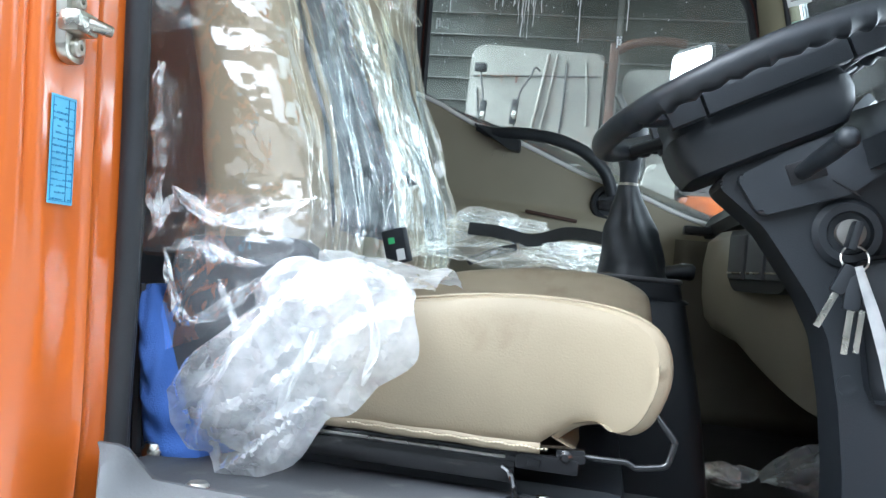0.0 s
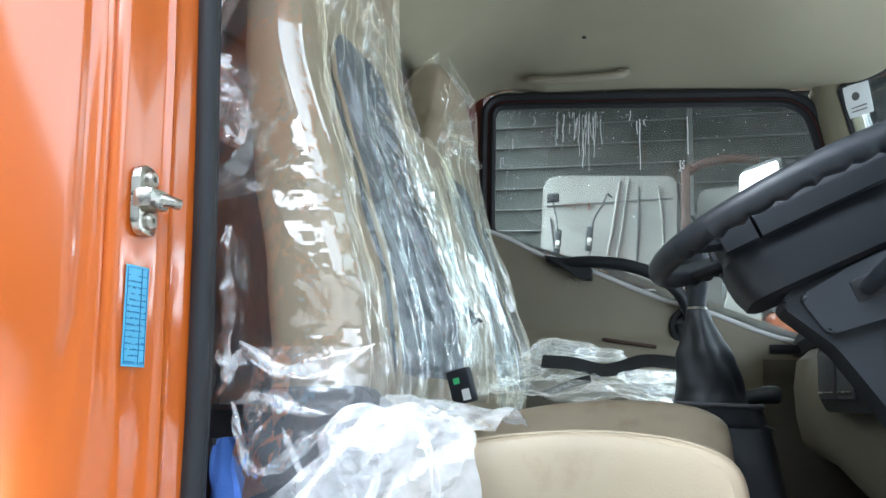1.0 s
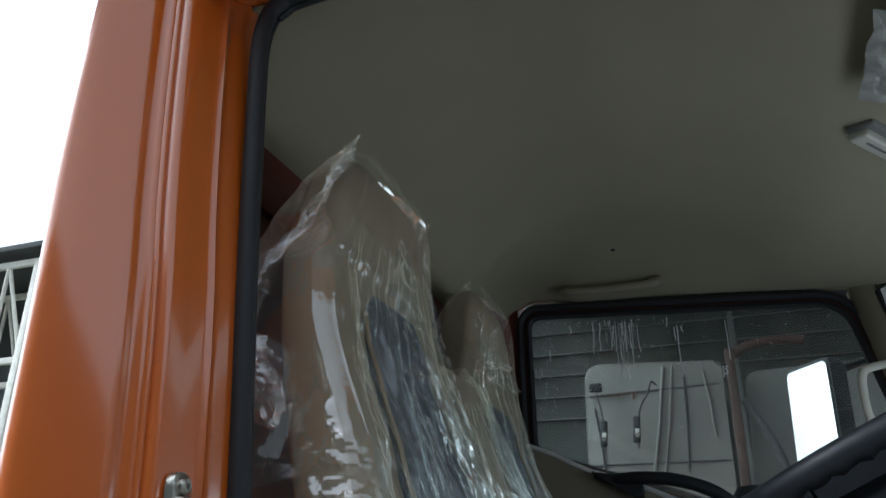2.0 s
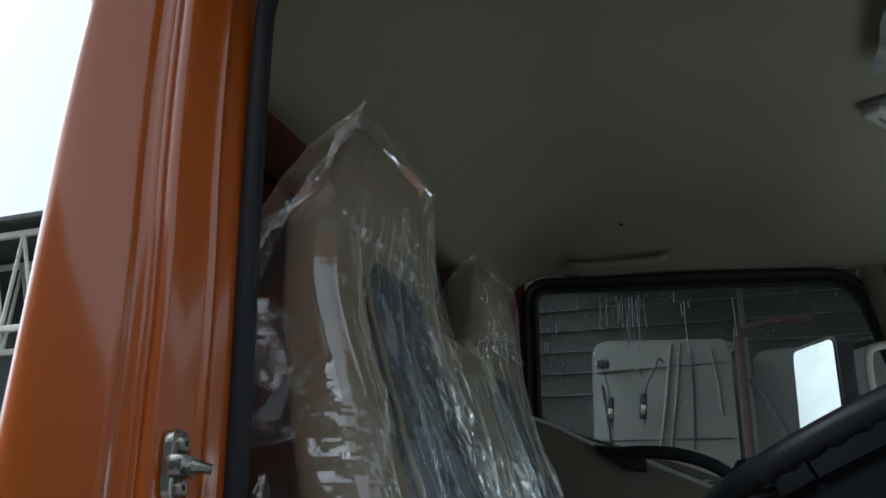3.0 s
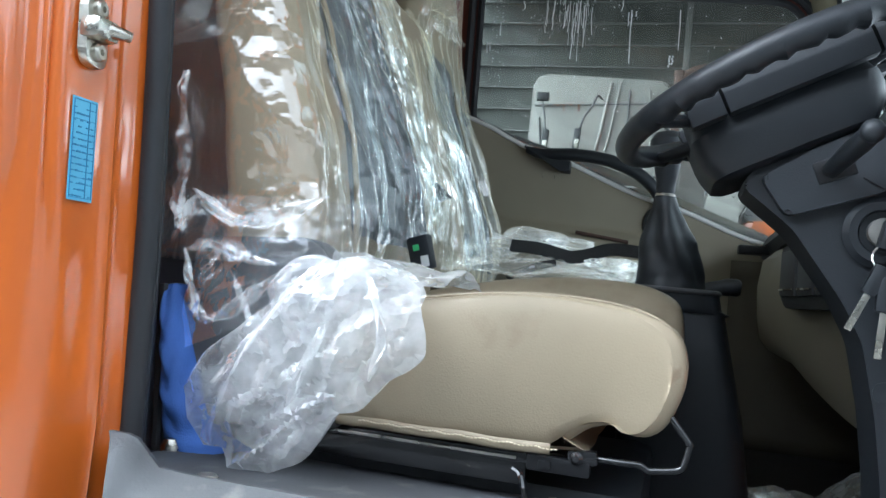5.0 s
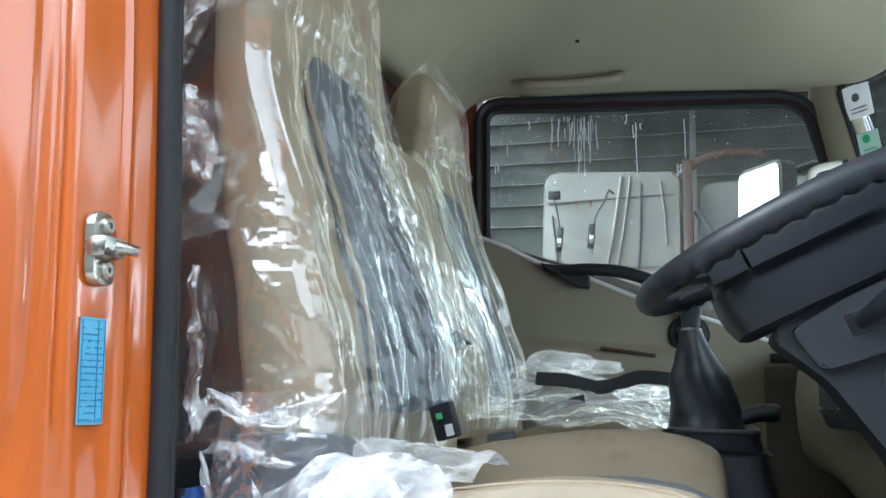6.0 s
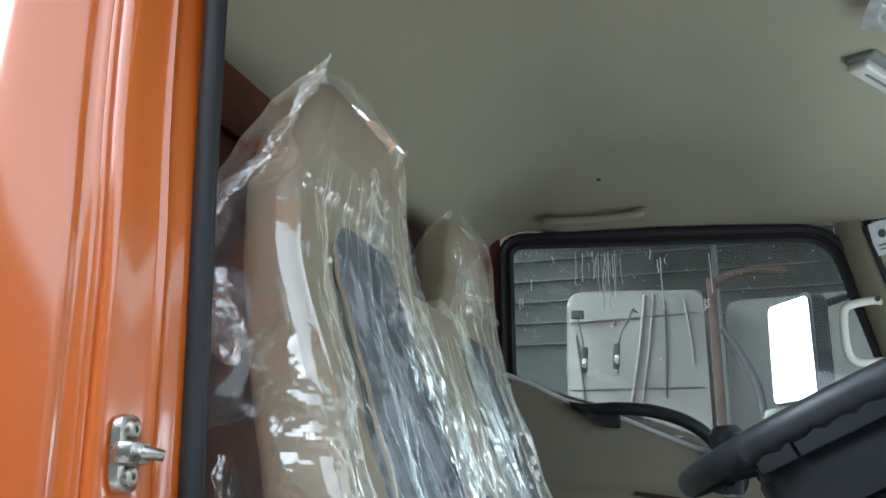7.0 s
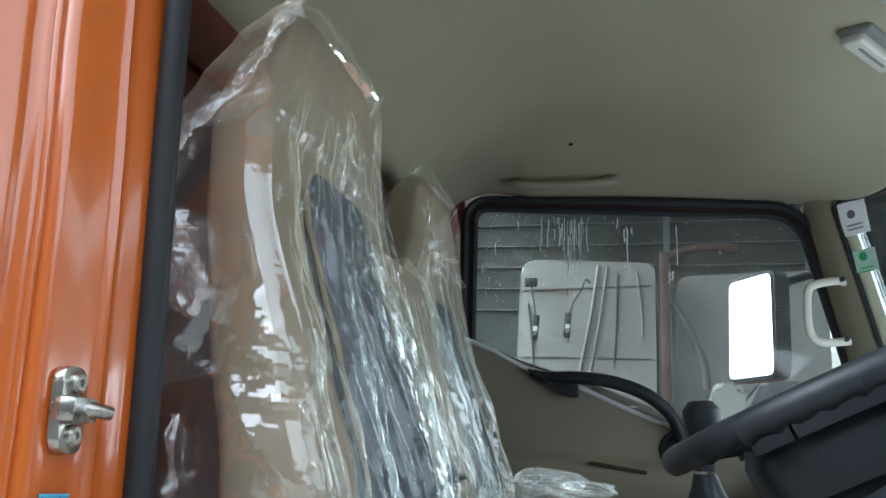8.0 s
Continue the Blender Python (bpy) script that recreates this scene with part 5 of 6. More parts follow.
H = 0.020 * Crumple(8, *span, 0.085, 1.4, 0.6)(X, Y) + 0.010 * Crumple(3, *span, 0.038, 1.6, -0.5)(X, Y) + 0.0042 * Crumple(9, *span, 0.017)(X, Y) + 0.0014 * Crumple(10, *span, 0.008)(X, Y)
foil("draped_foil", np.stack((X, Y, 1.378 + 0.125 * V ** 0.85 * (1 - 0.35 * U) + 0.015 * (1 - U) + H), -1), COVERFILM, cover)
for c, r, sd in (((0.17, 1.42, 1.512), (0.085, 0.07, 0.028), 71), ((0.27, 1.36, 1.500), (0.06, 0.05, 0.016), 73), ((0.40, 1.02, 1.440), (0.06, 0.07, 0.014), 75)):
    bm = bmesh.new()
    crumple(bm, c, r, sd, 34, 0.24)
    part("bunched_fold", bm, COVERFILM, cover, "", 20)
floorbag = thing("floor_bag", (0.86, 1.1, FLOOR), "clear plastic bag lying on the cab floor", "plastic bag")
bm = bmesh.new()


def tent(u, v):
    """Fan of foil that opens from a twisted neck, raised along its middle and pleated towards the neck."""
    a = radians(-42 + 96 * u)
    reach = 0.03 + (0.17 + 0.05 * math.sin(u * 5.2 + 0.4) + 0.012 * noise.noise(Vector((u * 9, 0, 3)))) * v
    h = math.sin(math.pi * min(1, max(0, u))) ** 0.8
    z = FLOOR + 0.012 + (0.105 * h + 0.010 * abs(math.sin(u * 17)) + 0.006 * math.sin(u * 41 + 2 * v)) * v ** 0.85 * (1 - 0.25 * v * v) + 0.004 * crease((u * 0.3, v * 0.3, 0), 9.0, 4)
    return (0.768 + reach * math.cos(a), 1.03 + reach * math.sin(a), max(FLOOR + 0.004, z))


sheet(bm, 70, 26, tent)
part("bag_body", bm, FLOORFILM, floorbag, "", 20)
bm = bmesh.new()
crumple(bm, (0.762, 1.03, FLOOR + 0.018), (0.032, 0.022, 0.015), 5.1, 18, 0.25)
part("twisted_neck", bm, FLOORFILM, floorbag, "", 8)
scrap = thing("foil_scrap", (0.72, 1.08, FLOOR), "small strip of crinkled foil on the floor", "plastic scrap")
bm = bmesh.new()
crumple(bm, (0.715, 1.00, FLOOR + 0.02), (0.043, 0.05, 0.021), 9.1, 34, 0.32)
part("foil", bm, CRINKLE, scrap, "", 12)

# ---- seat belt, buckle ----
belt_ob = thing("seat_belt", (0.3, 1.0, 1.43), "black webbing seat belt lying across the seats", "seat belt")
bm = bmesh.new()


def strap(bm, pts, w, up):
    line = smooth(pts, 6)
    rings = []
    for i, p in enumerate(line):
        d = (line[min(i + 1, len(line) - 1)] - line[max(i - 1, 0)]).normalized()
        s = d.cross(Vector(up)).normalized()
        k = s.cross(d) * 0.0012
        rings.append([p - s * w / 2 - k, p + s * w / 2 - k, p + s * w / 2 + k, p - s * w / 2 + k])
    return loft(bm, rings)


strap(bm, [(0.185, 1.05, 1.464), (0.246, 1.05, 1.462), (0.306, 1.05, 1.450), (0.345, 1.05, 1.456), (0.386, 1.045, 1.470), (0.43, 1.03, 1.470), (0.475, 1.0, 1.462)], 0.030, (0.1, -0.85, 0.5))
strap(bm, [(0.218, 0.88, 1.392), (0.240, 0.89, 1.404), (0.270, 0.90, 1.418), (0.305, 0.90, 1.428)], 0.016, (0.2, -0.8, 0.6))
part("webbing", bm, WEBBING, belt_ob)
buckle = thing("belt_buckle", (0.208, 0.39, 1.37), "black belt buckle with a green and white tag", "buckle")
TAG = Matrix.Translation((0.206, 0.39, 1.398)) @ pose(0, 0, 0, 8, -14, -18) @ Matrix.Scale(0.64, 4)
bm = bmesh.new()
rbox(bm, (0, 0, 0), (0.052, 0.02, 0.07), 0.006, None)
bm.transform(TAG)
body = part("buckle_body", bm, BLACK, buckle)
bm = bmesh.new()
rbox(bm, (0.012, -0.0105, -0.018), (0.018, 0.001, 0.022), 0)
bm.transform(TAG)
part("white_print", bm, WHITE, body)
bm = bmesh.new()
rbox(bm, (-0.004, -0.0105, 0.012), (0.014, 0.001, 0.012), 0)
bm.transform(TAG)
part("green_print", bm, GREEN, body)

# blue cloth bag behind the driver seat
pouch = thing("blue_pouch", (0.03, 0.2, 1.16), "blue cloth tool pouch with black edging behind the seat", "pouch")
bm = bmesh.new()
rows = []
for k in range(34):
    v = k / 33
    z = 1.158 + 0.17 * v
    x0, x1 = 0.026 - 0.020 * v, 0.088 - 0.066 * v
    plump = math.sin(math.pi * min(1, 0.12 + 0.80 * v)) ** 0.6
    row = []
    for j in range(29):
        u = j / 28
        x = x0 + (x1 - x0) * u
        sag = 0.004 * math.sin(26 * v + 5 * u) * (1 - v) + 0.007 * noise.noise(Vector((x * 34, z * 26, 1))) + 0.003 * noise.noise(Vector((x * 80, z * 60, 4)))
        sag *= min(1, 4 * u)
        row.append(Vector((x, 0.150 - 0.030 * plump * (4 * u * (1 - u)) ** 0.55 + sag, z + 0.004 * math.sin(9 * u))))
    rows.append(row + [Vector((x1 + 0.010, 0.20, z)), Vector((x1, 0.40, z)), Vector((0.0, 0.40, z))])
loft(bm, rows)
part("pouch_body", bm, BLUECLOTH, pouch)
bm = bmesh.new()
tube(bm, [(0.024, 0.136, 1.16), (0.016, 0.138, 1.24), (0.008, 0.14, 1.33)], 0.0055, 8)
part("edging", bm, RUBBER, pouch)
bm = bmesh.new()
lathe(bm, [(0.010, 0), (0.012, 0.01), (0.008, 0.018), (0, 0.02)], Matrix.Translation((0.046, 0.128, 1.158)), 12)
jack = thing("brass_nut", (0.046, 0.128, 1.158), "small dirty brass nut on the sill", "nut")
part("nut_body", bm, STEEL, jack)

# ---- console, gear lever ----
console = thing("centre_console", (0.52, 0.76, FLOOR), "black plastic centre console box with a raised rim", "console")
bm = bmesh.new()
loft(bm, [oval(0.45, x1, 0.655 - 0.01 * k, 0.90, z, 8, 40) for z, x1, k in ((FLOOR, 0.66, 2), (1.2, 0.632, 1), (1.354, 0.597, 0), (1.358, 0.604, -0.4), (1.363, 0.592, 0), (1.388, 0.586, 0), (1.390, 0.578, 0.2), (1.375, 0.57, -1))])
part("console_box", bm, BLACK, console)
bm = bmesh.new()
tube(bm, [p for p in oval(0.46, 0.586, 0.655, 0.90, 1.389, 8, 40)] + [oval(0.46, 0.586, 0.655, 0.90, 1.389, 8, 40)[0]], 0.004, 8)
part("rim", bm, GREYBLACK, console)
gear = thing("gear_lever", (0.5, 0.74, 1.40), "black gear lever with stitched boot", "gear lever")
bm = bmesh.new()
rings = []
for k in range(26):
    v = k / 25
    z = 1.390 + 0.150 * v
    r = table([(0.0, 0.056), (0.12, 0.050), (0.30, 0.047), (0.50, 0.041), (0.70, 0.031), (0.88, 0.020), (1.0, 0.016)], v)[0]
    ring = []
    for i in range(48):
        a = 2 * math.pi * i / 48
        q = r * (1 + 0.10 * math.sin(math.pi * v) * math.sin(5 * a + 3 * v + 0.6) + 0.05 * (1 - v) * abs(math.sin(4 * a - 7 * v)) + 0.06 * noise.noise(Vector((math.cos(a) * 2, math.sin(a) * 2, z * 25))))
        ring.append((0.513 - 0.019 * v + q * math.cos(a), 0.735 - 0.012 * v + q * math.sin(a), z))
    rings.append(ring)
loft(bm, rings)
part("boot", bm, LEATHER, gear, "folded black leatherette boot")
bm = bmesh.new()
tube(bm, [(0.494, 0.72, 1.535), (0.494, 0.72, 1.548), (0.494, 0.72, 1.565), (0.493, 0.72, 1.59), (0.492, 0.72, 1.612), (0.491, 0.72, 1.628), (0.490, 0.72, 1.64)], [0.0135, 0.0145, 0.016, 0.021, 0.026, 0.027, 0.018], 20)
part("knob", bm, BLACK, gear)
bm = bmesh.new()
tube(bm, [(0.494, 0.72, 1.537), (0.494, 0.72, 1.541)], 0.0158, 20)
part("knob_ring", bm, STEEL, gear)
brake = thing("hand_brake", (0.62, 0.98, 1.42), "black hand brake grip beside the console", "brake lever")
bm = bmesh.new()
tube(bm, smooth([(0.52, 0.96, 1.36), (0.57, 0.96, 1.40), (0.61, 0.96, 1.412), (0.635, 0.96, 1.412)], 4), [0.012] * 4 + [0.014] * 4 + [0.016] * 4 + [0.012], 12)
part("grip", bm, BLACK, brake)

# ---- steering ----
WHEEL = Matrix.Translation((0.617, 0.396, 1.6250)) @ Matrix.Rotation(radians(-26), 4, "Y")
wheel = thing("steering_wheel", (0.606, 0.39, 1.65), "black steering wheel with finger grips and wide hub", "steering wheel")
bm = bmesh.new()
rings = []
for i in range(120):
    a = 2 * math.pi * i / 120
    ring = []
    for k in range(16):
        b = 2 * math.pi * k / 16
        r = 0.0130
        if math.sin(b) < 0.1 and -2.6 < math.atan2(math.sin(a), math.cos(a)) < 2.6:
            r += 0.0022 * math.sin(a * 44)
        R = 0.184 + r * math.cos(b)
        ring.append(WHEEL @ Vector((R * math.cos(a), R * math.sin(a), 1.12 * r * math.sin(b))))
    rings.append(ring)
loft(bm, rings + [rings[0]], True, False)
bmesh.ops.remove_doubles(bm, verts=bm.verts, dist=1e-5)
part("rim", bm, LEATHER, wheel)
bm = bmesh.new()
rings = []
for h, s, q in ((-0.088, 0.84, 0.02), (-0.083, 0.93, 0.012), (-0.066, 0.985, 0.004), (-0.050, 1.0, 0.0), (-0.034, 0.995, 0.0), (-0.031, 0.97, 0.0), (-0.020, 0.93, 0.0), (0.000, 0.93, 0.0), (0.007, 0.86, 0.0)):
    ring = [p + Vector((-0.015, 0, 0)) for p in oval(-0.104 * s, 0.104 * s - q, -0.085 * s, 0.085 * s, h, 6, 60)]
    rings.append([WHEEL @ p for p in ring])
loft(bm, rings)
hub = part("hub", bm, BLACK, wheel)
# pads that fill the space between the hub and the rim, in three pieces a side
for sg in (-1, 1):
    for x0, x1 in ((-0.114, -0.0755), (-0.0725, 0.0835), (0.0865, 0.122)):
        bm = bmesh.new()
        prism(bm, [(sg * y, z) for y, z in ((0.078, -0.0265), (0.101, -0.0265), (0.104, -0.004), (0.100, 0.013), (0.078, 0.013))], "x", x0, x1, 0.002)
        bm.transform(WHEEL)
        part("spoke_pad", bm, BLACK, wheel)
for ang in (35, 145, -35, -145):
    bm = bmesh.new()
    a = radians(ang)
    tube(bm, [WHEEL @ Vector((0.085 * math.cos(a), 0.06 * math.sin(a), -0.020)), WHEEL @ Vector((0.13 * math.cos(a), 0.13 * math.sin(a), -0.014)),
              WHEEL @ Vector((0.186 * math.cos(a), 0.186 * math.sin(a), -0.004))], [0.018, 0.017, 0.014], 12, 0.45)
    part("spoke", bm, BLACK, wheel)
bm = bmesh.new()
lathe(bm, [(0.028, 0.0), (0.03, 0.003), (0.022, 0.005), (0.02, 0.003), (0, 0.003)], WHEEL @ Matrix.Translation((0.0, 0, 0.003)), 24)
part("hub_badge", bm, STEEL, hub, "plain bright oval badge")

column = thing("steering_column", (0.74, 0.4, FLOOR), "black steering column shroud with ignition lock", "steering column")
bm = bmesh.new()
side = [(0.580, 1.500), (0.597, 1.520), (0.690, 1.566), (0.735, 1.562), (0.772, 1.535), (0.90, 1.50), (0.90, 1.25), (0.86, FLOOR + 0.02), (0.745, FLOOR + 0.03), (0.738, 1.19), (0.728, 1.265), (0.712, 1.34), (0.690, 1.382), (0.637, 1.455)]
prism(bm, round_poly(side, 0.012, 4), "y", 0.335, 0.425, 0.005)
part("shroud", bm, BLACK, column)
bm = bmesh.new()
prism(bm, round_poly([(0.600, 1.507), (0.651, 1.540), (0.690, 1.559), (0.735, 1.556), (0.756, 1.528), (0.718, 1.497), (0.628, 1.466)], 0.008, 4), "y", 0.322, 0.337, 0.005)
part("upper_cover", bm, SATIN, column, "satin dark grey upper cover")
bm = bmesh.new()
tube(bm, [(0.700, 0.3215, 1.512), (0.712, 0.3205, 1.505), (0.728, 0.3215, 1.497)], 0.0012, 6)
part("cover_seam", bm, RUBBER, column)
bm = bmesh.new()
LOCK = Matrix.Translation((0.722, 0.336, 1.456)) @ pose(0, 0, 0, 90, 0, 0)
lathe(bm, [(0.0, 0.0), (0.034, 0.0), (0.038, 0.006), (0.032, 0.012), (0.024, 0.012), (0.022, 0.006), (0.0, 0.006)], LOCK, 32)
lock = part("lock_bezel", bm, BLACK, column)
bm = bmesh.new()
lathe(bm, [(0.0, 0.004), (0.015, 0.004), (0.015, 0.016), (0.012, 0.018), (0.0, 0.018)], LOCK, 24)
part("lock_barrel", bm, DULLSTEEL, lock)
bm = bmesh.new()
rbox(bm, (0.672, 0.3235, 1.520), (0.040, 0.006, 0.024), 0.002, pose(0, 0, 0, 0, -22, 0))
part("stalk_slot", bm, DARKSTEEL, column)
bm = bmesh.new()
tube(bm, [(0.668, 0.36, 1.515), (0.668, 0.32, 1.518), (0.674, 0.285, 1.525), (0.682, 0.262, 1.533), (0.687, 0.247, 1.539), (0.689, 0.240, 1.542)], [0.008, 0.0085, 0.0100, 0.0105, 0.0105, 0.0098], 16)
bmesh.ops.create_uvsphere(bm, u_segments=18, v_segments=12, radius=0.0118, matrix=Matrix.Translation((0.689, 0.240, 1.542)))
part("stalk", bm, BLACK, column, "black indicator stalk")
bm = bmesh.new()
rbox(bm, (0.79, 0.33, 1.36), (0.10, 0.012, 0.16), 0.02, pose(0, 0, 0, 0, -10, 0))
part("knee_panel", bm, BLACK, column)
bm = bmesh.new()
lathe(bm, [(0.011, -0.002), (0.011, 0.0015), (0.008, 0.0015), (0.004, 0.0005), (0, 0.0005)], pose(0.735, 0.335, 1.292, 90, 0, 0), 20)
part("screw_recess", bm, BLACK, column)

keys = thing("key_bunch", (0.722, 0.31, 1.40), "bunch of keys with tags hanging from the ignition", "keys")
bm = bmesh.new()
rbox(bm, (0.722, 0.312, 1.452), (0.010, 0.022, 0.032), 0.004, pose(0, 0, 0, 0, 12, 0))
part("ignition_key", bm, BLACK, keys)
bm = bmesh.new()
ring = [(0.724 + 0.014 * math.cos(a), 0.308 + 0.004 * math.sin(a), 1.428 + 0.014 * math.sin(a)) for a in [2 * math.pi * k / 24 for k in range(25)]]
tube(bm, ring, 0.0012, 6)
part("key_ring", bm, STEEL, keys)
for x, z, ang, s in ((0.7135, 1.405, 24, 1.0), (0.724, 1.392, 4, 1.15)):
    T = Matrix.Translation((x, 0.303, z)) @ pose(0, 0, 0, 0, ang, 0)
    bm = bmesh.new()
    rbox(bm, (0, 0, 0), (0.016 * s, 0.006, 0.034 * s), 0.005)
    bm.transform(T)
    head = part("key_head", bm, BLACK, keys)
    bm = bmesh.new()
    rbox(bm, (0, 0, -0.036 * s), (0.007, 0.002, 0.042 * s), 0.0008)
    bm.transform(T)
    part("key_blade", bm, STEEL, head)
bm = bmesh.new()
rbox(bm, (0.731, 0.298, 1.352), (0.006, 0.002, 0.045), 0.0008, pose(0, 0, 0, 0, 4, 0))
part("key_blade", bm, STEEL, keys)
bm = bmesh.new()
tube(bm, [(0.726, 0.30, 1.42), (0.742, 0.296, 1.375), (0.757, 0.293, 1.33), (0.766, 0.292, 1.295)], [0.004, 0.006, 0.007, 0.0065], 8, 0.15, (0, 1, 0))
part("metal_tag", bm, TAGGREY, keys, "curved grey metal tag")

# ---- dashboard ----
dash = thing("dashboard", (0.85, 1.0, 1.2), "beige and black dashboard with vents", "dashboard", kind="structure")
bm = bmesh.new()
rows = []
for k in range(30):
    y = 0.46 + 1.24 * k / 29
    base = table([(0.4, 0.86), (0.7, 0.842), (0.9, 0.802), (1.2, 0.740), (1.34, 0.712), (1.42, 0.706), (1.7, 0.76)], y)[0]
    e = max(0.0, min(1.0, (1.36 - y) / 0.5))
    lip = 0.105 * e * e * (3 - 2 * e)
    prof = [(0.030, 1.525), (0.004, 1.50), (-0.004, 1.44), (0.0, 1.37), (0.010, 1.32 - lip * 0.6), (0.030, 1.295 - lip), (0.07, 1.275 - lip), (0.12, 1.26 - lip * 0.7), (0.2, 1.26 - lip * 0.5)]
    rows.append([(base + x, y, z) for x, z in prof] + [(1.12, y, 1.25), (1.12, y, 1.53)])
loft(bm, rows)
part("lower_panel", bm, TRIM, dash, "beige moulded lower panel")
bm = bmesh.new()
rows = []
for k in range(20):
    y = 0.12 + 1.58 * k / 19
    hump = 0.045 * math.exp(-((y - 0.55) / 0.25) ** 2)
    rows.append([(x, y, z + hump * w) for x, z, w in ((0.735, 1.526, 0), (0.725, 1.55, 0.3), (0.745, 1.585, 0.8), (0.80, 1.60, 1), (0.95, 1.59, 1), (1.08, 1.56, 0), (1.10, 1.526, 0))])
loft(bm, rows)
part("top_pad", bm, BLACK, dash, "black grained top pad")
bm = bmesh.new()
POCKET = Matrix.Translation((0.752, 1.06, 1.455)) @ Matrix.Rotation(radians(101.5), 4, "Z")
prism(bm, round_poly([(-0.215, 0.055), (-0.215, -0.036), (-0.178, -0.068), (0.052, -0.068), (0.090, -0.036), (0.090, 0.055)], [0.01, 0.015, 0.022, 0.022, 0.015, 0.01], 5), "y", -0.012, 0.014, 0.004)
bm.transform(POCKET)
pocket = part("pocket_frame", bm, BLACK, dash, "black card pocket")
for k in range(3):
    bm = bmesh.new()
    rbox(bm, (-0.156 + 0.094 * k, 0.016, 0.000), (0.082, 0.010, 0.090), 0.006)
    bm.transform(POCKET)
    part("pocket_slot", bm, GREYBLACK, pocket)
    bm = bmesh.new()
    rbox(bm, (-0.156 + 0.094 * k, 0.0225, -0.032), (0.070, 0.003, 0.0035), 0.001)
    bm.transform(POCKET)
    part("pocket_lip", bm, STEEL, pocket)
bm = bmesh.new()
lathe(bm, [(0.0, 0.0), (0.05, 0.0), (0.055, 0.012), (0.048, 0.02), (0.044, 0.008), (0.0, 0.006)], Matrix.Translation((0.80, 0.62, 1.625)) @ pose(0, 0, 0, 0, -62, -20), 32)
vent = part("round_vent", bm, BLACK, dash)
for k in range(4):
    bm = bmesh.new()
    rbox(bm, Matrix.Translation((0.80, 0.62, 1.625)) @ pose(0, 0, 0, 0, -62, -20) @ Vector((-0.03 + 0.02 * k, 0, 0.012)), (0.004, 0.078, 0.014), 0.001, pose(0, 0, 0, 0, -62, -20))
    part("vent_slat", bm, GREYBLACK, vent)
bm = bmesh.new()
rbox(bm, (0.70, 1.55, 1.535), (0.075, 0.05, 0.022), 0.005)
part("corner_cap", bm, BLACK, dash, "black cap at the dash corner")
bm = bmesh.new()
sheet(bm, 12, 12, lambda u, v: (0.66 + 0.5 * u, 1.735 - 0.05 * u, FLOOR + 0.5 * v))
part("kick_panel", bm, KICK, dash, "beige kick panel, darkened for shadow", solid=0.01)


# ---- yard outside ----
ground = thing("ground", (0, 0, 0), "grey concrete truck yard", "ground", kind="structure")
bm = bmesh.new()
sheet(bm, 60, 60, lambda u, v: ((u - 0.5) * 1600 * abs(u - 0.5) * 2, (v - 0.5) * 1600 * abs(v - 0.5) * 2, 0.012 * noise.noise(Vector((u * 60, v * 60, 0)))))
part("yard", bm, ASPHALT, ground)

van = thing("white_truck", (-0.2, 6.6, 0.0), "old white truck cab with rust streaks and mirror shapes built for a reflection", "truck")
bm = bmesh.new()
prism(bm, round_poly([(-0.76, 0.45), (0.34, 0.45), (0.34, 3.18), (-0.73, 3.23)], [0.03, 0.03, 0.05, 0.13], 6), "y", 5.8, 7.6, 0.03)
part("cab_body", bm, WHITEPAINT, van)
for z in (2.98, 2.42):
    bm = bmesh.new()
    rbox(bm, (-0.2, 5.795, z), (1.0, 0.012, 0.010), 0.002, pose(0, 0, 0, 0, -2 if z > 2.9 else 0, 0))
    part("panel_seam", bm, GREYBLACK, van)
rust = random.Random(8)
for k in range(22):
    x = -0.70 + 0.02 * k + rust.uniform(-0.008, 0.008)
    h = rust.uniform(0.008, 0.03) if k % 6 else rust.uniform(0.06, 0.12)
    if rust.random() < 0.35:
        continue
    bm = bmesh.new()
    rbox(bm, (x, 5.788, 2.965 + 0.03 * k / 22 - h / 2), (rust.uniform(0.006, 0.02), 0.005, h * 0.7), 0.002)
    part("rust_streak", bm, RUST, van, "brown rust streak")
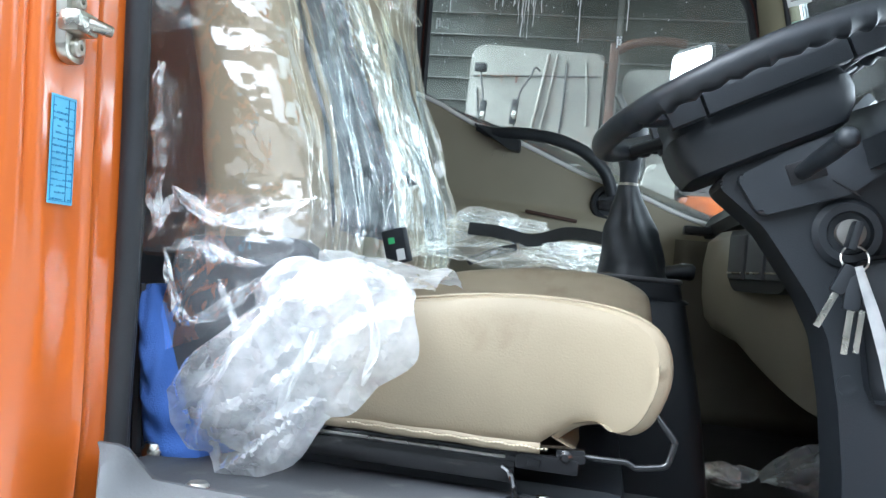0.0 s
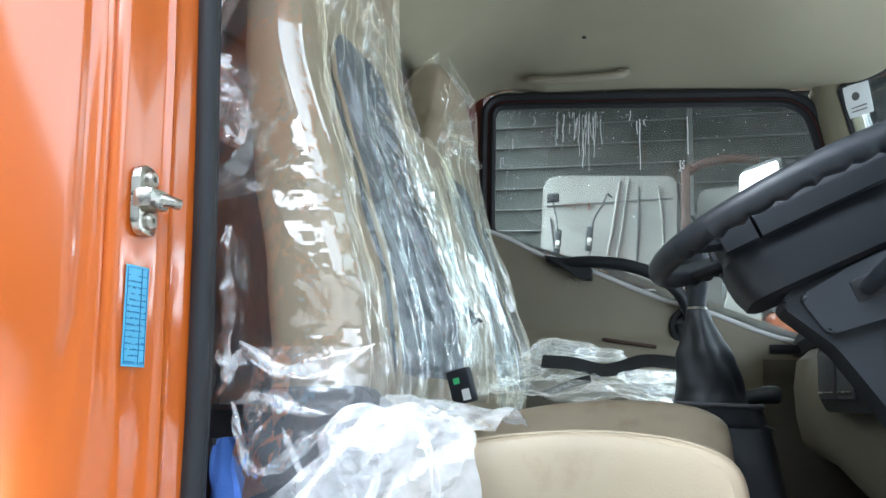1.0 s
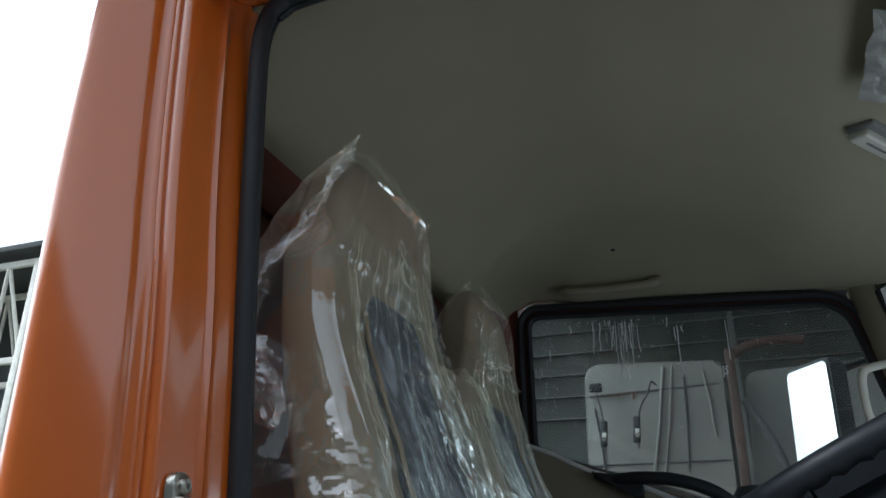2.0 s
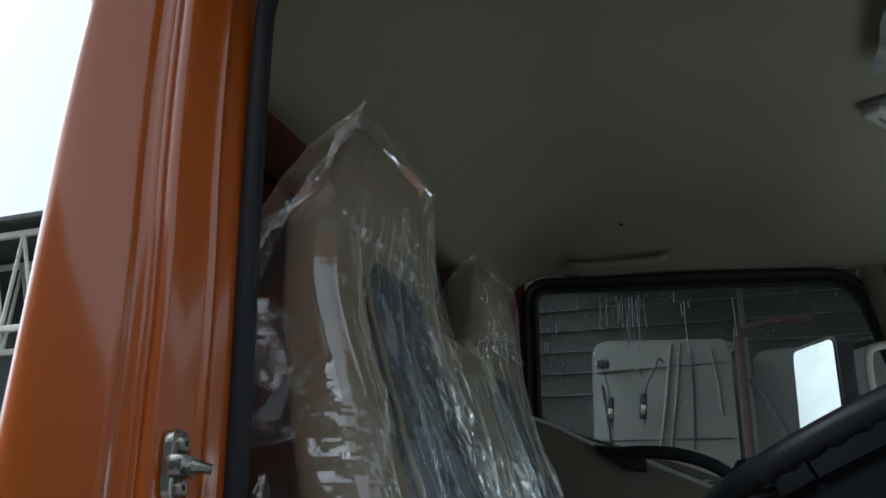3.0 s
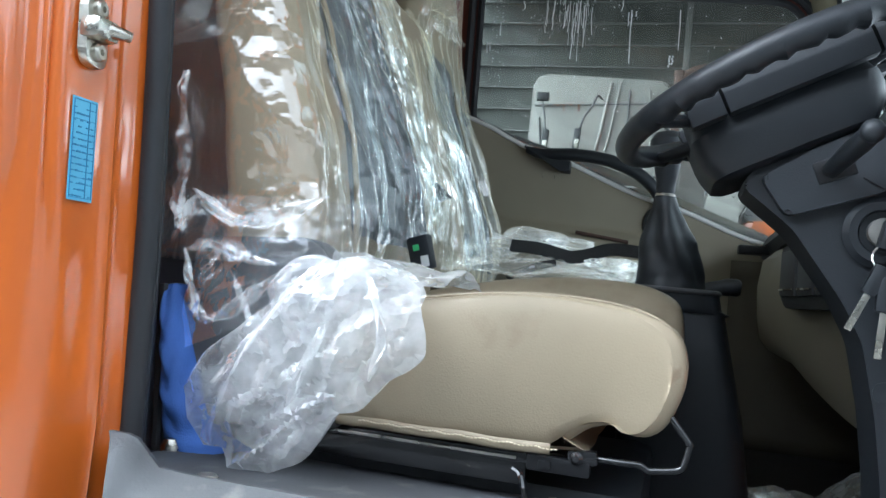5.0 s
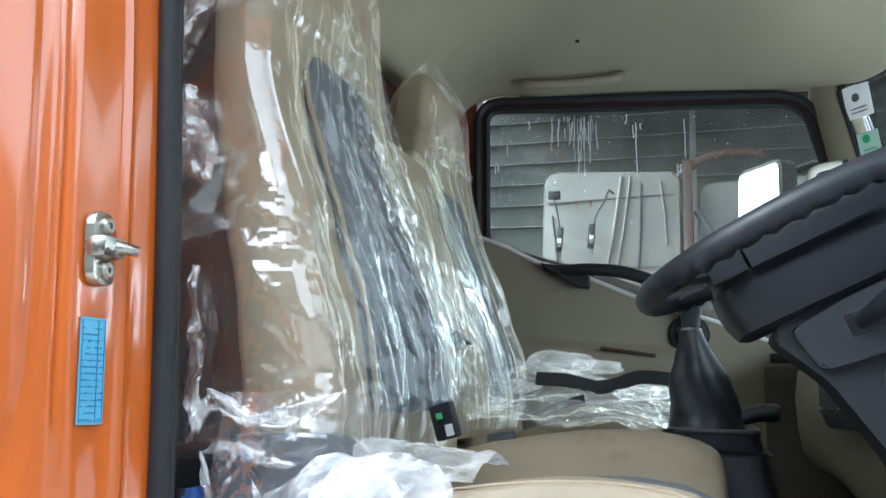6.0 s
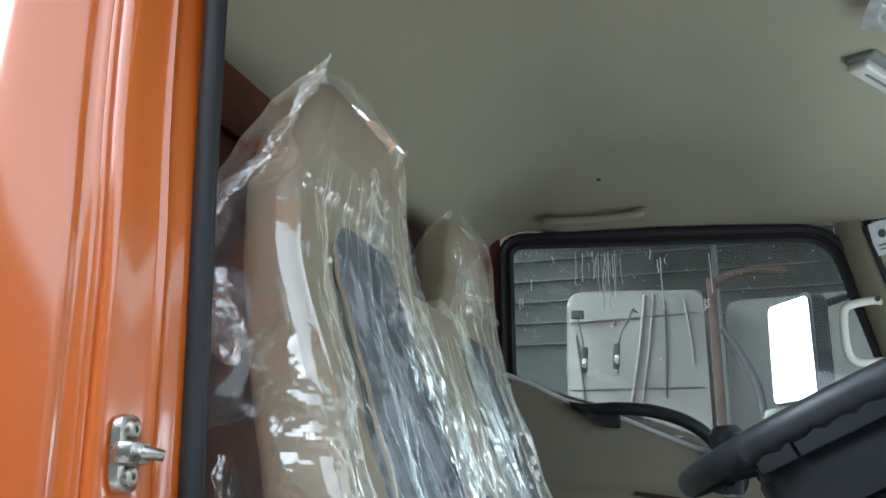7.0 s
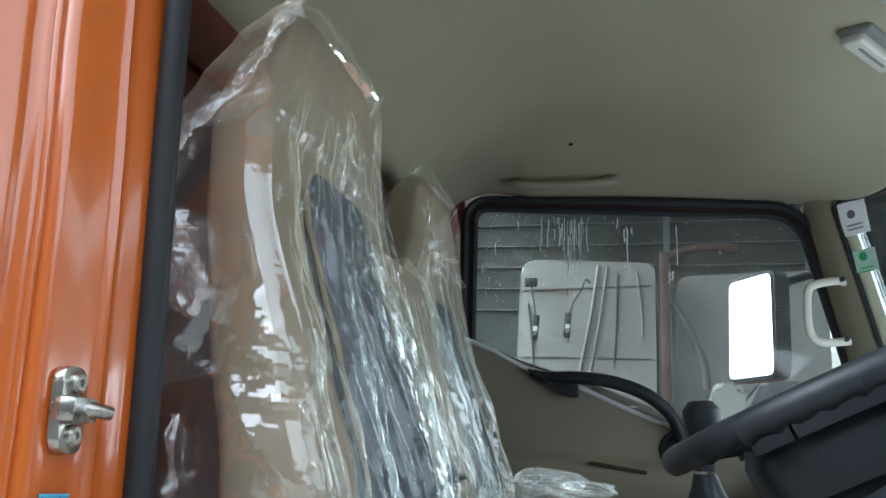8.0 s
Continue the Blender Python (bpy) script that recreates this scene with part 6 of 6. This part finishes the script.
# panel edges, door outline and the slanted fairing of its side
for p, q, r in (((-0.10, 3.16), (-0.24, 2.30), 0.014), ((-0.03, 3.16), (-0.16, 2.30), 0.010), ((0.05, 3.10), (0.02, 2.35), 0.008), ((0.20, 3.10), (0.24, 2.6), 0.010),
                ((-0.66, 2.86), (-0.60, 2.3), 0.008)):
    bm = bmesh.new()
    tube(bm, [(p[0], 5.795, p[1]), ((p[0] + q[0]) / 2 + 0.01, 5.79, (p[1] + q[1]) / 2), (q[0], 5.795, q[1])], r, 8)
    part("panel_edge", bm, WHITEPAINT if r > 0.008 else GREYBLACK, van)
# mirror shapes built solid, in place of a reflection on the cab side
for x, b, lean_x in ((-0.62, 2.93, 0.05), (-0.19, 2.95, -0.13)):
    bm = bmesh.new()
    tube(bm, smooth([(x + 0.03, 5.74, b + 0.06), (x, 5.68, b + 0.07), (x + 0.25 * lean_x, 5.66, b - 0.02), (x + 0.8 * lean_x, 5.65, b - 0.16), (x + lean_x, 5.65, b - 0.44)], 5), 0.008, 8)
    arm = part("mirror_arm", bm, GREYBLACK, van)
    bm = bmesh.new()
    rbox(bm, (x + lean_x, 5.63, b - 0.30), (0.055, 0.04, 0.20), 0.018, pose(0, 0, 0, 0, 4, 0))
    part("reflected_mirror", bm, BLACK, arm)
    bm = bmesh.new()
    rbox(bm, (x + lean_x + 0.004, 5.607, b - 0.33), (0.034, 0.006, 0.07), 0.003, pose(0, 0, 0, 0, 4, 0))
    part("mirror_glass", bm, STEEL, arm)
bm = bmesh.new()
rbox(bm, (-0.62, 5.67, 3.0), (0.10, 0.05, 0.07), 0.015)
part("work_lamp", bm, BLACK, van)
for x, y in ((-0.45, 6.2), (0.05, 6.2), (-0.45, 7.2), (0.05, 7.2)):
    bm = bmesh.new()
    lathe(bm, [(0.0, -0.12), (0.36, -0.12), (0.42, -0.08), (0.42, 0.08), (0.36, 0.12), (0.0, 0.12)], pose(x, y, 0.42, 0, 90, 0), 28)
    part("wheel", bm, RUBBER, van)

cabin = thing("orange_cab", (1.2, 6.6, 0), "parked truck with brownish orange window frame", "truck")
bm = bmesh.new()
rbox(bm, (0.41, 5.75, 2.3), (0.07, 0.1, 1.9), 0.02)
part("window_post", bm, BROWNSTEEL, cabin)
bm = bmesh.new()
tube(bm, smooth([(0.40, 5.75, 3.18), (0.55, 5.75, 3.26), (0.75, 5.75, 3.29), (0.95, 5.75, 3.27)], 5), 0.035, 10)
part("roof_rail", bm, BROWNSTEEL, cabin)
bm = bmesh.new()
tube(bm, smooth([(0.47, 5.75, 2.85), (0.58, 5.75, 2.65), (0.68, 5.75, 2.40), (0.70, 5.75, 2.2)], 5), 0.03, 10)
part("mirror_arm", bm, GREYBLACK, cabin)
bm = bmesh.new()
rbox(bm, (0.95, 6.4, 1.32), (1.2, 1.4, 1.3), 0.05)
part("lower_body", bm, WHITEPAINT, cabin)
bm = bmesh.new()
rbox(bm, (0.65, 5.69, 1.93), (0.6, 0.02, 0.05), 0.01)
part("red_stripe", bm, REDPAINT, cabin)
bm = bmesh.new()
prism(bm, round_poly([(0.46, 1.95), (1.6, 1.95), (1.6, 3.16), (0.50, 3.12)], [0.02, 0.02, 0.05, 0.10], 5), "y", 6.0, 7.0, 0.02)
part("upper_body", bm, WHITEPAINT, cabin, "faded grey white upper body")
for x in (0.7, 1.3):
    bm = bmesh.new()
    lathe(bm, [(0.0, -0.12), (0.30, -0.12), (0.36, -0.08), (0.36, 0.08), (0.30, 0.12), (0.0, 0.12)], pose(x, 5.85, 0.36, 90, 0, 0), 28)
    part("wheel", bm, RUBBER, cabin)

shed = thing("shed", (0, 10, 0), "dark sheet metal shed with pale rails", "building", kind="structure")
for x0, x1, z0, z1 in ((-2.2, 0.42, 0, 6), (0.42, 1.95, 0, 6)):
    bm = bmesh.new()
    rbox(bm, ((x0 + x1) / 2, 9.1, (z0 + z1) / 2), (x1 - x0, 0.12, z1 - z0), 0.01)
    part("wall_sheet", bm, SIDING, shed)
for k in range(8):
    z = 3.45 + 0.27 * k
    for x0, x1 in ((-2.2, 1.95),):
        bm = bmesh.new()
        rbox(bm, ((x0 + x1) / 2, 9.02, z), (x1 - x0, 0.04, 0.012), 0.003)
        part("rail", bm, PALELINE, shed)
for x in (-2.1, 0.42, 1.95):
    bm = bmesh.new()
    rbox(bm, (x, 8.9, 3.0), (0.07, 0.1, 6.0), 0.01)
    part("post", bm, PALELINE, shed)
# roof out of view, added to keep the trucks below in shade
bm = bmesh.new()
rbox(bm, (0.2, 5.9, 5.1), (4.4, 7.2, 0.08), 0.01, pose(0, 0, 0, 3, 0, 0))
part("roof_sheet", bm, ROOFGREEN, shed)
wall = thing("boundary_wall", (2, 15, 0), "low grey plaster boundary wall", "wall", kind="structure")
bm = bmesh.new()
rbox(bm, (2, 15, 1.95), (14, 0.25, 3.9), 0.02)
part("wall_body", bm, PLASTER, wall)

# door mirror outside the far window, turned towards the driver
mirror = thing("door_mirror", (0.74, 1.93, 1.9), "black door mirror on an arm, its glass full of sky", "mirror")
AIM = Matrix(((0.58, -0.815, 0, 0.672), (-0.815, -0.58, 0, 1.965), (0, 0, 1, 1.985), (0, 0, 0, 1)))
bm = bmesh.new()
prism(bm, round_poly([(-0.100, -0.165), (0.104, -0.165), (0.112, 0.15), (-0.085, 0.15)], 0.03, 5), "y", -0.055, -0.003, 0.008)
bm.transform(AIM)
part("housing", bm, BLACK, mirror)
bm = bmesh.new()
prism(bm, round_poly([(-0.092, -0.155), (0.094, -0.155), (0.100, 0.138), (-0.078, 0.138)], 0.022, 5), "y", -0.003, 0.001)
bm.transform(AIM)
part("mirror_glass", bm, MIRROR, mirror, "clear mirror glass")
bm = bmesh.new()
tube(bm, smooth([(0.76, 1.93, 2.10), (0.86, 1.90, 2.12), (0.93, 1.83, 2.08), (0.95, 1.80, 1.9), (0.94, 1.80, 1.7)], 5), 0.012, 10)
part("arm", bm, BLACK, mirror)
wall = thing("end_wall", (-13, 4, 0), "pale concrete wall across the end of the yard", "wall", kind="structure")
bm = bmesh.new()
rbox(bm, (-13, 4, 1.45), (0.25, 16, 2.9), 0.02)
part("wall_body", bm, PLASTER, wall)

other = thing("orange_truck", (2.2, 4.6, 0), "white and orange truck parked alongside", "truck")
bm = bmesh.new()
prism(bm, round_poly([(0.76, 0.5), (3.4, 0.5), (3.4, 1.86), (0.80, 1.86)], 0.06, 5), "y", 3.6, 5.2, 0.04)
part("lower_body", bm, ORANGE, other)
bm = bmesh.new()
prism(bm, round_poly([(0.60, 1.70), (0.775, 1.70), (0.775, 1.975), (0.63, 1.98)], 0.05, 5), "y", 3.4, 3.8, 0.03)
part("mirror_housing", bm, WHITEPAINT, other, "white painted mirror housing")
bm = bmesh.new()
prism(bm, round_poly([(0.80, 1.86), (3.3, 1.86), (3.2, 2.02), (0.86, 2.02)], 0.04, 5), "y", 3.62, 5.1, 0.03)
part("window_band", bm, GREYBLACK, other, "dark cab windows")
for x in (1.9, 3.0):
    bm = bmesh.new()
    lathe(bm, [(0.0, -0.12), (0.32, -0.12), (0.38, -0.08), (0.38, 0.08), (0.32, 0.12), (0.0, 0.12)], pose(x - 0.4, 3.75, 0.38, 90, 0, 0), 28)
    part("wheel", bm, RUBBER, other)

# steel shed with trusses beyond the cab's rear
hall = thing("truss_hall", (-16, 12, 0), "open hall with cream painted steel roof trusses", "building", kind="structure")
bm = bmesh.new()
rbox(bm, (-20.2, 14.5, 9.05), (11, 4.5, 0.15), 0.02)
part("roof_sheet", bm, SIDING, hall)
bm = bmesh.new()
rbox(bm, (-20, 16.5, 4.7), (11, 0.2, 9.5), 0.02)
part("back_wall", bm, SIDING, hall)
for y in (12.6, 14.4):
    for z in (8.75, 6.3):
        bm = bmesh.new()
        rbox(bm, (-19.6, y, z), (9.4, 0.12, 0.16), 0.02)
        part("chord", bm, CREAMSTEEL, hall)
    for k in range(9):
        for a, b in (((-15.0 - k, 6.3), (-16.0 - k, 8.75)), ((-16.0 - k, 8.75), (-16.0 - k, 6.3))):
            bm = bmesh.new()
            tube(bm, [(a[0], y, a[1]), (b[0], y, b[1])], 0.05, 6)
            part("web_bar", bm, CREAMSTEEL, hall)
    bm = bmesh.new()
    rbox(bm, (-15.0, y, 4.4), (0.2, 0.2, 8.8), 0.02)
    part("column", bm, CREAMSTEEL, hall)

# unseen wall, added so the jamb mirrors no low sky through the windscreen
front = thing("front_blocker", (10, 4, 0), "unseen tall dark wall ahead of the truck, added to block low sky", "wall", kind="structure")
bm = bmesh.new()
rbox(bm, (10, 3, 2.8), (0.3, 20, 5.6), 0.02)
part("wall_body", bm, YARDWALL, front)

behind = thing("yard_wall", (0, -9, 0), "tall dark weathered wall across the yard", "wall", kind="structure")
bm = bmesh.new()
rbox(bm, (0, -9.5, 3.1), (30, 0.3, 6.2), 0.02)
part("wall_body", bm, YARDWALL, behind)
